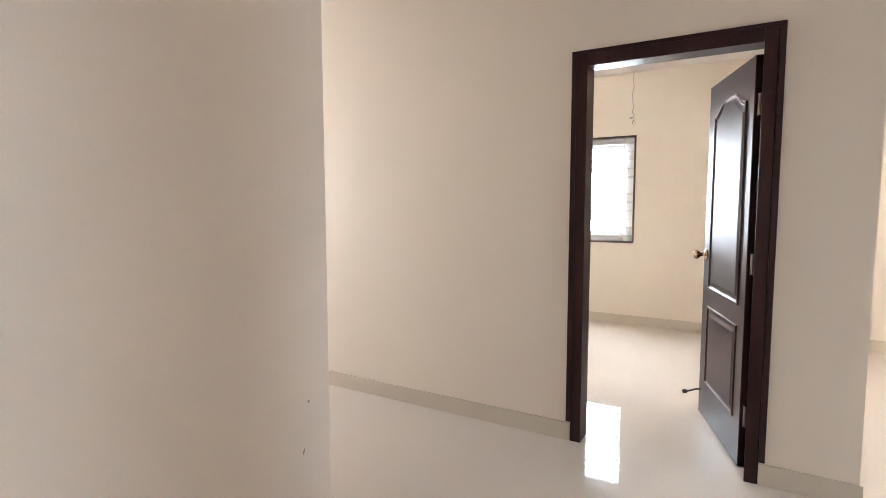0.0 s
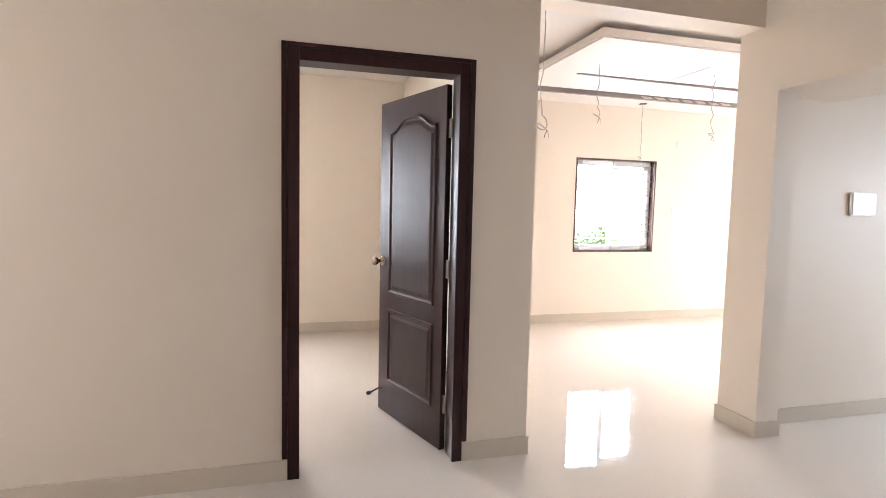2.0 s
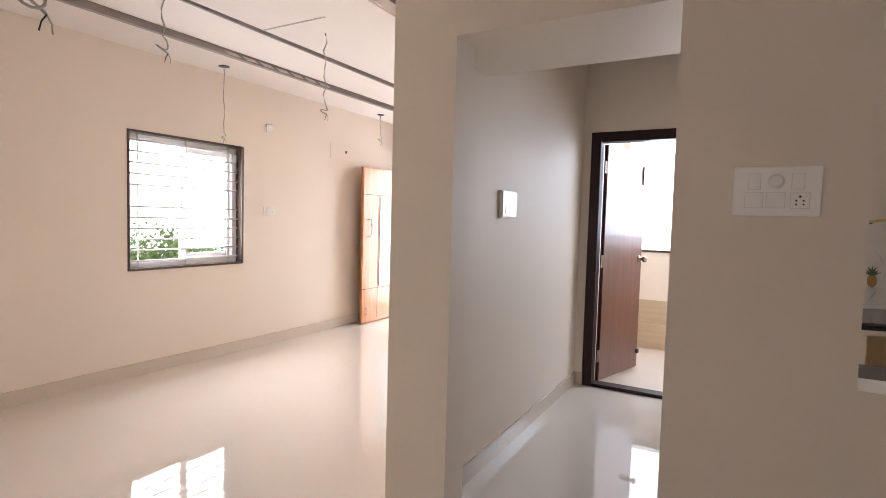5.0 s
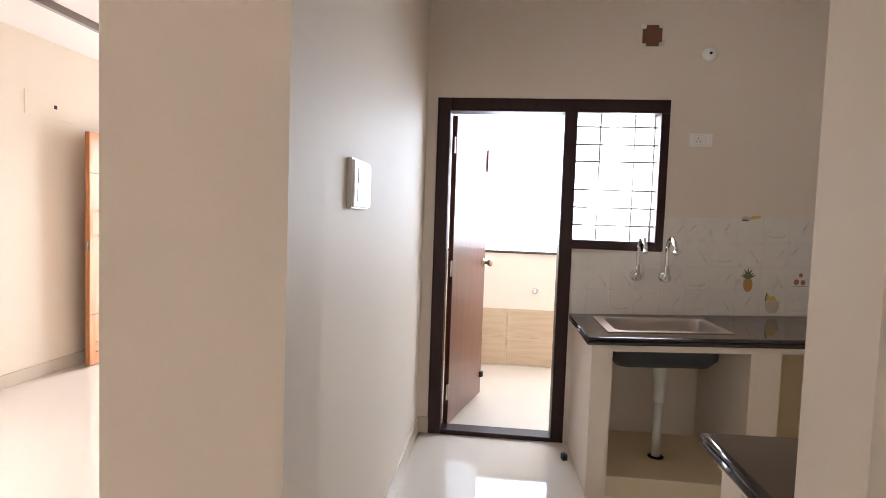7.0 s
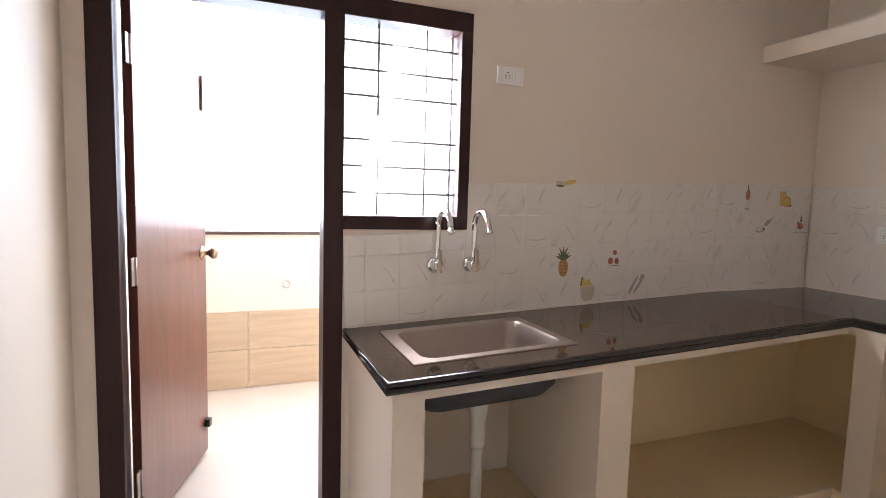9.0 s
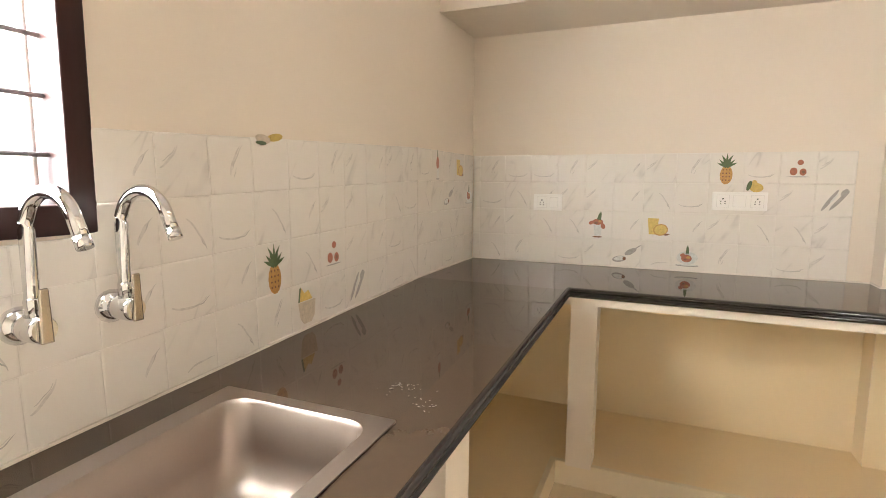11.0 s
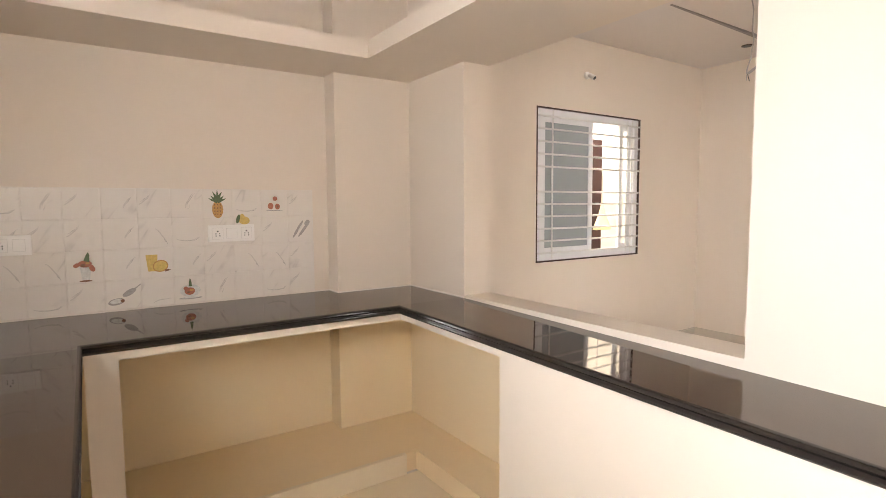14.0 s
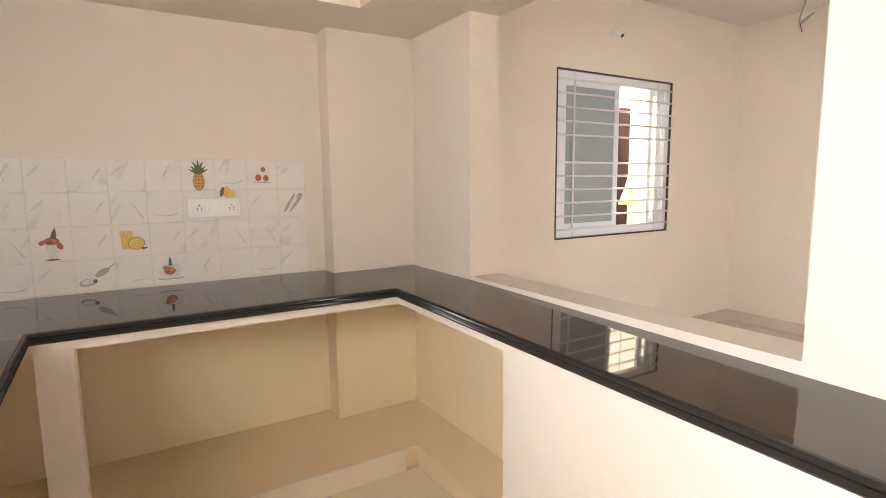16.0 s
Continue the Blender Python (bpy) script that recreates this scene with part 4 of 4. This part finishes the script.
tube(bm, [(0, 0, 0.29), (0, 0, 1.65)], 0.004, 6)
part("cord", bm, M_WIRE, cloth)
part("rail", boxes((-2.4, 2.9, -0.012, 0.012, 1.65, 1.675)), M_WIRE, cloth)

# ---- outside ----
M_GROUND = surface("dusty_ground", (0.36, 0.33, 0.27), rough=0.95, vary=0.3, scale=0.05, grain=1.5)
structure("ground", boxes((-2500, 2500, -2500, 2500, -6.8, -6.5)), M_GROUND, "pale dusty ground far below the flat")


def glow(name, strength):
    m, n, l, p = material(name)
    p.inputs["Base Color"].default_value = (0.9, 0.92, 0.95, 1)
    p.inputs["Emission Color"].default_value = (0.93, 0.96, 1.0, 1)
    p.inputs["Emission Strength"].default_value = strength
    return m


M_HAZE = glow("white_hazy_sky", 1.9)
structure("backdrop_north", boxes((-90, 90, 75, 75.2, -6.5, 70)), M_HAZE, "plain white hazy sky to the north")
structure("backdrop_east", boxes((75, 75.2, -90, 74, -6.5, 70)), M_HAZE, "plain white hazy sky to the east")

M_LEAF = surface("green_leaves", (0.12, 0.20, 0.06), rough=0.55, vary=0.4, scale=1.5, grain=20)
M_BARK = surface("grey_brown_bark", (0.12, 0.085, 0.06), rough=0.9, vary=0.3, scale=6, grain=40, bump=0.5)


def tree(place, height, spread, seed, label):
    rng = random.Random(seed)
    t = thing("tree", place, label, "tree", "trees outside the window")
    bm = bmesh.new()
    top = Vector((0, 0, height * 0.72))
    tube(bm, [(0, 0, 0), (0.05, 0.03, height * 0.3), (0, 0.06, height * 0.55), top], [0.16, 0.13, 0.10, 0.05], 10)
    tips = []
    for k in range(11):
        a = k * 2.4
        z0 = height * rng.uniform(0.42, 0.7)
        r = spread * rng.uniform(0.5, 0.95)
        tip = Vector((r * math.cos(a), r * math.sin(a), height * rng.uniform(0.68, 0.95)))
        mid = Vector((tip.x * 0.45, tip.y * 0.45, (z0 + tip.z) / 2 - 0.1))
        tube(bm, [(0, 0.05, z0), mid, tip], [0.05, 0.032, 0.012], 7)
        tips.append(tip)
    part("trunk", bm, M_BARK, t)
    bm = bmesh.new()
    for tip in tips + [Vector((0, 0, height * 0.9))]:
        for _ in range(230):
            d = Vector((rng.gauss(0, 1), rng.gauss(0, 1), rng.gauss(0, 0.75))) * spread * 0.23
            c = tip + d
            n = Vector((rng.uniform(-1, 1), rng.uniform(-1, 1), rng.uniform(-0.2, 1))).normalized()
            u = n.orthogonal().normalized() * rng.uniform(0.07, 0.13)
            v = n.cross(u).normalized() * u.length * 0.45
            vs = [bm.verts.new(c + q) for q in (-u, -u * 0.2 + v + n * 0.02, u, -u * 0.2 - v + n * 0.02)]
            bm.faces.new(vs)
    part("crown", bm, M_LEAF, t)


tree((7.4, 15.0, -6.5), 7.3, 1.5, 1, "leafy green tree whose crown reaches the window")
tree((11.2, 18.0, -6.5), 7.0, 2.2, 2, "leafy green tree farther off in the haze")
tree((15.5, 23.0, -6.5), 6.9, 2.6, 5, "leafy green tree farther off in the haze")

# ---- backsplash tiles ----


def marble(name):
    m, n, l, p = material(name)
    tc = n.new("ShaderNodeTexCoord")
    info = n.new("ShaderNodeObjectInfo")
    sc = n.new("ShaderNodeVectorMath")
    sc.operation = "SCALE"
    sc.inputs["Scale"].default_value = 37.0
    comb = n.new("ShaderNodeCombineXYZ")
    for k in range(3):
        l.new(info.outputs["Random"], comb.inputs[k])
    l.new(comb.outputs[0], sc.inputs[0])
    ad = n.new("ShaderNodeVectorMath")
    l.new(tc.outputs["Object"], ad.inputs[0])
    l.new(sc.outputs[0], ad.inputs[1])
    mp = n.new("ShaderNodeMapping")
    mp.vector_type = "TEXTURE"
    mp.inputs["Rotation"].default_value = (0, radians(-55), 0)
    mp.inputs["Scale"].default_value = (0.5, 1.0, 0.12)
    l.new(ad.outputs[0], mp.inputs["Vector"])
    no = n.new("ShaderNodeTexNoise")
    no.inputs["Scale"].default_value, no.inputs["Detail"].default_value, no.inputs["Distortion"].default_value = 1.3, 1.5, 0.35
    l.new(mp.outputs[0], no.inputs["Vector"])
    s = n.new("ShaderNodeMath")
    s.operation = "SUBTRACT"
    s.inputs[1].default_value = 0.5
    l.new(no.outputs["Fac"], s.inputs[0])
    a = n.new("ShaderNodeMath")
    a.operation = "ABSOLUTE"
    l.new(s.outputs[0], a.inputs[0])
    r = n.new("ShaderNodeMapRange")
    r.inputs["From Max"].default_value = 0.03
    r.inputs["To Min"].default_value, r.inputs["To Max"].default_value = 1.0, 0.0
    l.new(a.outputs[0], r.inputs["Value"])
    halo = n.new("ShaderNodeMapRange")
    halo.inputs["From Max"].default_value = 0.10
    halo.inputs["To Min"].default_value, halo.inputs["To Max"].default_value = 0.26, 0.0
    l.new(a.outputs[0], halo.inputs["Value"])
    both = n.new("ShaderNodeMath")
    both.operation = "MAXIMUM"
    l.new(r.outputs[0], both.inputs[0])
    l.new(halo.outputs[0], both.inputs[1])
    mask = n.new("ShaderNodeTexNoise")
    mask.inputs["Scale"].default_value = 9.0
    l.new(ad.outputs[0], mask.inputs["Vector"])
    mr = n.new("ShaderNodeMapRange")
    mr.inputs["From Min"].default_value, mr.inputs["From Max"].default_value = 0.52, 0.68
    mr.inputs["To Max"].default_value = 0.4
    l.new(mask.outputs["Fac"], mr.inputs["Value"])
    mul = n.new("ShaderNodeMath")
    mul.operation = "MULTIPLY"
    l.new(both.outputs[0], mul.inputs[0])
    l.new(mr.outputs[0], mul.inputs[1])
    mix = n.new("ShaderNodeMix")
    mix.data_type = "RGBA"
    mix.inputs[6].default_value = (0.83, 0.775, 0.71, 1)
    mix.inputs[7].default_value = (0.47, 0.425, 0.385, 1)
    l.new(mul.outputs[0], mix.inputs[0])
    l.new(mix.outputs[2], p.inputs["Base Color"])
    p.inputs["Roughness"].default_value = 0.27
    return m


M_TILE = marble("veined_white_tile")
PITCH = 0.1415


def flat(name, colour):
    return surface(name, colour, rough=0.3, vary=0.5, scale=90, grain=300, bump=0.0)


C = {"orange": flat("print_orange", (0.55, 0.29, 0.09)), "green": flat("print_green", (0.10, 0.14, 0.06)), "red": flat("print_red", (0.42, 0.14, 0.08)), "yellow": flat("print_yellow", (0.70, 0.48, 0.14)), "grey": flat("print_grey", (0.40, 0.37, 0.34)), "pale": flat("print_pale", (0.60, 0.50, 0.38)), "brown": flat("print_brown", (0.22, 0.10, 0.05)), "white": flat("print_white", (0.70, 0.66, 0.62))}


def oval(u, v, a, b, turn=0.0, n=14):
    c, s = math.cos(radians(turn)), math.sin(radians(turn))
    return [(u + a * math.cos(t) * c - b * math.sin(t) * s, v + a * math.cos(t) * s + b * math.sin(t) * c) for t in [math.tau * k / n for k in range(n)]]


def blade(u, v, length, wide, turn):
    c, s = math.cos(radians(turn)), math.sin(radians(turn))
    return [(u + x * c - y * s, v + x * s + y * c) for x, y in ((-wide, 0), (wide, 0), (wide * 0.7, length * 0.6), (0, length), (-wide * 0.7, length * 0.6))]


# each print: (colour, outline) in metres about the tile's middle
PRINTS = {
    "pineapple": [("orange", oval(0, -0.024, 0.020, 0.033))] + [("brown", oval(x, z, 0.0025, 0.0025, 0, 6)) for x in (-0.01, 0, 0.01) for z in (-0.042, -0.03, -0.018, -0.006)] + [("green", blade(0, 0.004, 0.036, 0.005, a)) for a in (-66, -44, -22, 0, 22, 44, 66)] + [("green", blade(0, 0.018, 0.034, 0.004, a)) for a in (-34, 0, 34)],
    "berries": [("red", oval(-0.014, -0.012, 0.011, 0.013)), ("red", oval(0.013, -0.014, 0.010, 0.012)), ("red", oval(0.004, 0.018, 0.009, 0.009)), ("brown", oval(0.014, -0.014, 0.004, 0.005)), ("grey", oval(0.0, -0.03, 0.034, 0.0016))],
    "bowl": [("pale", [(-0.032, 0.01), (-0.026, -0.028), (-0.014, -0.042), (0.014, -0.042), (0.026, -0.028), (0.032, 0.01)]), ("yellow", [(-0.03, 0.012), (-0.02, 0.045), (-0.008, 0.03), (0.006, 0.035), (0.02, 0.012)]), ("green", [(-0.032, 0.012), (-0.026, 0.044), (-0.02, 0.046), (-0.026, 0.012)])],
    "spoons": [("grey", oval(-0.012, 0.0, 0.042, 0.006, 58)), ("grey", oval(0.014, 0.0, 0.042, 0.006, 52)), ("grey", oval(0.026, 0.026, 0.014, 0.008, 52)), ("white", oval(0.0, 0.008, 0.02, 0.003, 55))],
    "drink": [("white", [(-0.016, 0.0), (-0.01, -0.045), (0.012, -0.045), (0.018, 0.0)]), ("red", oval(0, 0.01, 0.020, 0.012)), ("red", oval(-0.024, 0.006, 0.010, 0.007, 30)), ("red", oval(0.020, -0.006, 0.008, 0.012, 20)), ("brown", oval(-0.006, 0.006, 0.007, 0.005)), ("orange", oval(0.008, 0.012, 0.006, 0.004)), ("green", blade(0.004, 0.018, 0.034, 0.008, -12)), ("brown", oval(0, -0.048, 0.018, 0.003))],
    "juice": [("yellow", [(-0.034, 0.03), (-0.028, -0.03), (0.0, -0.03), (0.004, 0.03)]), ("orange", oval(0.012, -0.012, 0.026, 0.022, 10)), ("yellow", oval(0.012, -0.012, 0.022, 0.018, 10)), ("brown", blade(0.026, -0.03, 0.02, 0.004, -80))],
    "strainer": [("grey", oval(-0.022, -0.022, 0.026, 0.012, 10)), ("white", oval(-0.022, -0.02, 0.02, 0.008, 10)), ("grey", oval(0.018, 0.008, 0.024, 0.010, 30)), ("grey", oval(0.04, 0.024, 0.02, 0.002, 38)), ("brown", oval(-0.004, -0.02, 0.006, 0.006))],
    "teacup": [("white", oval(0.0, -0.004, 0.036, 0.024)), ("red", oval(-0.002, -0.006, 0.018, 0.014)), ("red", oval(-0.016, 0.006, 0.008, 0.006, 25)), ("orange", oval(0.004, -0.002, 0.007, 0.005)), ("brown", oval(-0.006, -0.01, 0.005, 0.004)), ("green", blade(0.0, 0.012, 0.032, 0.006, 0)), ("grey", oval(0.0, -0.032, 0.04, 0.004)), ("white", oval(0.0, -0.03, 0.032, 0.003))],
    "pear": [("yellow", oval(-0.012, 0.040, 0.022, 0.016, -8)), ("yellow", oval(-0.018, 0.054, 0.009, 0.012, 10)), ("green", oval(-0.034, 0.046, 0.007, 0.018, -15))],
    "bottle": [("red", oval(0, 0.01, 0.012, 0.022)), ("green", blade(0, 0.03, 0.026, 0.004, 5)), ("white", [(-0.01, -0.01), (-0.008, -0.045), (0.008, -0.045), (0.01, -0.01)]), ("grey", oval(0, -0.046, 0.016, 0.003))],
    "banana": [("yellow", oval(0.016, 0.056, 0.024, 0.008, 8)), ("pale", oval(-0.02, 0.052, 0.022, 0.009, -8)), ("green", oval(-0.026, 0.044, 0.016, 0.004, -4))],
}
PRINT_MESH = {}


def print_mesh(kind):
    if kind in PRINT_MESH:
        return PRINT_MESH[kind]
    bm = bmesh.new()
    used = []
    for k, (colour, outline) in enumerate(PRINTS[kind]):
        if colour not in used:
            used.append(colour)
        f = bm.faces.new([bm.verts.new((u * 1.32, -0.0004 - 0.00006 * k, v * 1.32)) for u, v in outline])
        f.material_index = used.index(colour)
        if f.normal.y > 0:
            f.normal_flip()
    me = bpy.data.meshes.new("fruit_print")
    bm.to_mesh(me)
    bm.free()
    for c in used:
        me.materials.append(C[c])
    PRINT_MESH[kind] = me
    return me


def tile_mesh(w, h, key={}):
    k = (round(w, 4), round(h, 4))
    if k not in key:
        bm = bmesh.new()
        g, e, t = 0.0004, 0.006, 0.011
        w2, h2 = w / 2 - g, h / 2 - g
        rings = [(w2, h2, 0.0), (w2, h2, -t + 0.0010), (w2 - e * 0.4, h2 - e * 0.4, -t + 0.0003), (w2 - e, h2 - e, -t)]
        vs = [[bm.verts.new((x * a, y, z * b)) for x, z in ((-1, -1), (1, -1), (1, 1), (-1, 1))] for a, b, y in rings]
        for q, s in zip(vs, vs[1:]):
            for i in range(4):
                bm.faces.new((q[i], q[(i + 1) % 4], s[(i + 1) % 4], s[i])).smooth = True
        bm.faces.new(vs[-1])
        key[k] = mesh_of("wall_tile", bm, M_TILE)
    return key[k]


M_VEIN = surface("grey_vein_print", (0.55, 0.51, 0.47), rough=0.27, vary=0.35, scale=60, grain=260, bump=0.0)
M_FAINT = surface("pale_vein_print", (0.66, 0.61, 0.56), rough=0.27, vary=0.15, scale=50, grain=200, bump=0.0)


def stroke(a, b, bend, wide):
    """A tapered brush stroke from a to b that bows to one side."""
    a, b = Vector(a), Vector(b)
    side = Vector((a.y - b.y, b.x - a.x)).normalized()
    n, one, other = 9, [], []
    for k in range(n + 1):
        t = k / n
        c = a.lerp(b, t) + side * (bend * 4 * t * (1 - t) + 0.0012 * math.sin(9 * t + 40 * a.x))
        w = wide * (0.25 + 0.75 * math.sin(math.pi * min(1.0, 0.15 + t * 0.85)))
        one.append(tuple(c + side * w))
        other.append(tuple(c - side * w))
    return one + other[::-1]


# short veins printed on the tiles: (material, stroke) about the tile's middle
VEINS = [
    [(M_VEIN, stroke((0.002, -0.012), (0.040, 0.050), 0.004, 0.0011)), (M_FAINT, stroke((-0.006, -0.024), (0.030, 0.046), 0.006, 0.0034)), (M_VEIN, stroke((0.006, -0.030), (0.016, -0.006), 0.001, 0.0009))],
    [(M_FAINT, stroke((-0.052, -0.030), (0.046, -0.026), -0.014, 0.0028)), (M_VEIN, stroke((0.010, -0.041), (0.054, -0.024), -0.005, 0.0014))],
    [(M_VEIN, stroke((0.030, -0.004), (0.056, 0.034), 0.002, 0.0014)), (M_FAINT, stroke((0.018, -0.020), (0.048, 0.026), 0.004, 0.0038))],
    [(M_FAINT, stroke((0.000, 0.022), (0.050, -0.052), 0.006, 0.0026)), (M_VEIN, stroke((0.036, -0.030), (0.052, -0.054), 0.001, 0.0014))],
    [],
    [(M_VEIN, stroke((-0.056, 0.010), (-0.020, 0.040), -0.004, 0.0010)), (M_FAINT, stroke((-0.062, -0.004), (-0.014, 0.044), -0.006, 0.0030))],
    [(M_FAINT, stroke((-0.020, -0.048), (0.060, -0.036), 0.006, 0.0024))],
]
VEIN_MESH = {}


def vein_mesh(kind):
    if kind not in VEIN_MESH:
        bm = bmesh.new()
        for k, (mat, outline) in enumerate(VEINS[kind]):
            q = len(outline) // 2
            rows = [(outline[i], outline[-1 - i]) for i in range(q)]
            vs = [[bm.verts.new((u, -0.0003 - 0.00005 * k, v)) for u, v in r] for r in rows]
            for r, t in zip(vs, vs[1:]):
                f = bm.faces.new((r[0], t[0], t[1], r[1]))
                f.material_index = 0 if mat is M_VEIN else 1
        me = bpy.data.meshes.new("vein_print")
        bm.to_mesh(me)
        bm.free()
        me.materials.append(M_VEIN)
        me.materials.append(M_FAINT)
        VEIN_MESH[kind] = me
    return VEIN_MESH[kind]


M_GROUT = surface("white_grout", (0.82, 0.77, 0.71), rough=0.9, vary=0.05)


def tiled_wall(name, label, to_world, columns, keep, prints):
    """Rows of square tiles upwards from the worktop; columns are (middle, width) along the wall."""
    w = tagged(new(name), label, "wall tiles", "", "structure")
    for i, (mid, width) in columns.items():
        top = sum(keep(mid, r) for r in range(4)) * PITCH
        part("grout", boxes((-width / 2, width / 2, -0.0101, 0, 0, top)), M_GROUT, w, "", to_world(mid, ZT + 0.002 + (fall(mid) if name.endswith("sink") else 0)))
        for row in range(4):
            cut = keep(mid, row)
            if cut <= 0:
                continue
            h = PITCH * cut
            z = ZT + 0.002 + row * PITCH + h / 2 + (fall(mid) if name.endswith("sink") else 0)
            ob = new("wall_tile", tile_mesh(width, h))
            ob.parent = w
            ob.matrix_basis = to_world(mid, z)
            kind = prints.get((i, row))
            vein = (3 * i + 5 * row + i * i * row) % len(VEINS)
            if VEINS[vein] and not kind and width > 0.12 and cut == 1:
                pr = new("vein_print", vein_mesh(vein))
                pr.parent = ob
                pr.matrix_basis = pose(0, -0.011, 0)
            if kind:
                pr = new("fruit_print", print_mesh(kind))
                pr.parent = ob
                pr.matrix_basis = pose(0, -0.011, 0)
                pr["label"] = kind + " picture printed on the tile"
    return w


# back wall: local x runs towards -x in the world, so that the tiles face +y
cols = {}
for i in range(-3, 10):
    mid = 3.016 + i * PITCH
    lo, hi = max(2.432, mid - PITCH / 2), min(XE - 0.013, mid + PITCH / 2)
    if hi - lo > 0.01:
        cols[i] = ((lo + hi) / 2, hi - lo)
tiled_wall("wall_tiles_back", "white marble-look wall tiles with fruit pictures", lambda a, z: pose(a, YB + 0.0005, z, 0, 0, 180), cols, lambda a, r: 1, {(0, 3): "pineapple", (-2, 3): "berries", (-3, 2): "spoons", (-1, 2): "pear", (4, 1): "drink", (2, 1): "juice", (3, 0): "strainer", (1, 0): "teacup"})
cols = {}
for i in range(-12, 9):
    mid = 1.366 + i * PITCH
    lo, hi = max(YB + 0.012, mid - PITCH / 2), min(2.362, mid + PITCH / 2)
    if hi - lo > 0.01:
        cols[i] = ((lo + hi) / 2, hi - lo)


def under_window(a, row):
    if a < 1.853:
        return 1
    return (1, 1, 0.58, 0)[row]


tiled_wall("wall_tiles_sink", "white marble-look wall tiles with fruit pictures behind the sink", lambda a, z: pose(XE - 0.0005, a, z, 0, -2.02 if a > 0.43 else 0, -90), cols, under_window, {(0, 1): "pineapple", (-2, 1): "berries", (-1, 0): "bowl", (-3, 0): "spoons", (0, 3): "banana", (-8, 3): "bottle", (-10, 3): "juice", (-9, 2): "strainer", (-11, 2): "teacup"})

# ---- sealant along the worktop ----
M_SEAL = surface("white_cement_joint", (0.80, 0.74, 0.66), rough=0.7, vary=0.06, scale=14, grain=80, bump=0.08)
seal = thing("sealant_bead", (0, 0, ZT), "thin uneven white cement joint where wall meets worktop", "sealant", "", "stuff")
part("bead", boxes((2.431, XE - 0.02, YB + 0.012, YB + 0.018, 0.0005, 0.007)), M_SEAL, seal)
part("bead", boxes((2.431, 2.437, YB + 0.018, -0.149, 0.0005, 0.007)), M_SEAL, seal)
part("bead", boxes((XK + 0.007, 2.437, -0.1485, -0.142, 0.0005, 0.007)), M_SEAL, seal)
part("bead", boxes((XK + 0.001, XK + 0.007, -0.142, 0.396, 0.0005, 0.007)), M_SEAL, seal)
bm = boxes((XE - 0.019, XE - 0.0125, YB + 0.018, 0.43, 0.0005, 0.007), (XE - 0.019, XE - 0.0125, 0.43, 2.358, 0.0005, 0.007))
part("bead", sloped(bm), M_SEAL, seal)

# ---- dining ceiling ----
# Dark wedge under the ceiling, coloured as the shade inside a slot.
lip = bmesh.new()
vs = [lip.verts.new(p) for p in ((0.27, 0.41, H - 0.002), (-1.3, 0.41, H - 0.03), (-1.3, 0.41, H - 0.0005), (0.27, 0.41, H - 0.0005), (0.27, 0.43, H - 0.002), (-1.3, 0.43, H - 0.03), (-1.3, 0.43, H - 0.0005), (0.27, 0.43, H - 0.0005))]
for f in ((0, 1, 2, 3), (7, 6, 5, 4), (0, 4, 5, 1), (1, 5, 6, 2), (2, 6, 7, 3), (3, 7, 4, 0)):
    lip.faces.new([vs[q] for q in f])
structure("trim_ceiling_slot", lip, M_SHADE, "dark wedge for the shade in a dining ceiling slot")
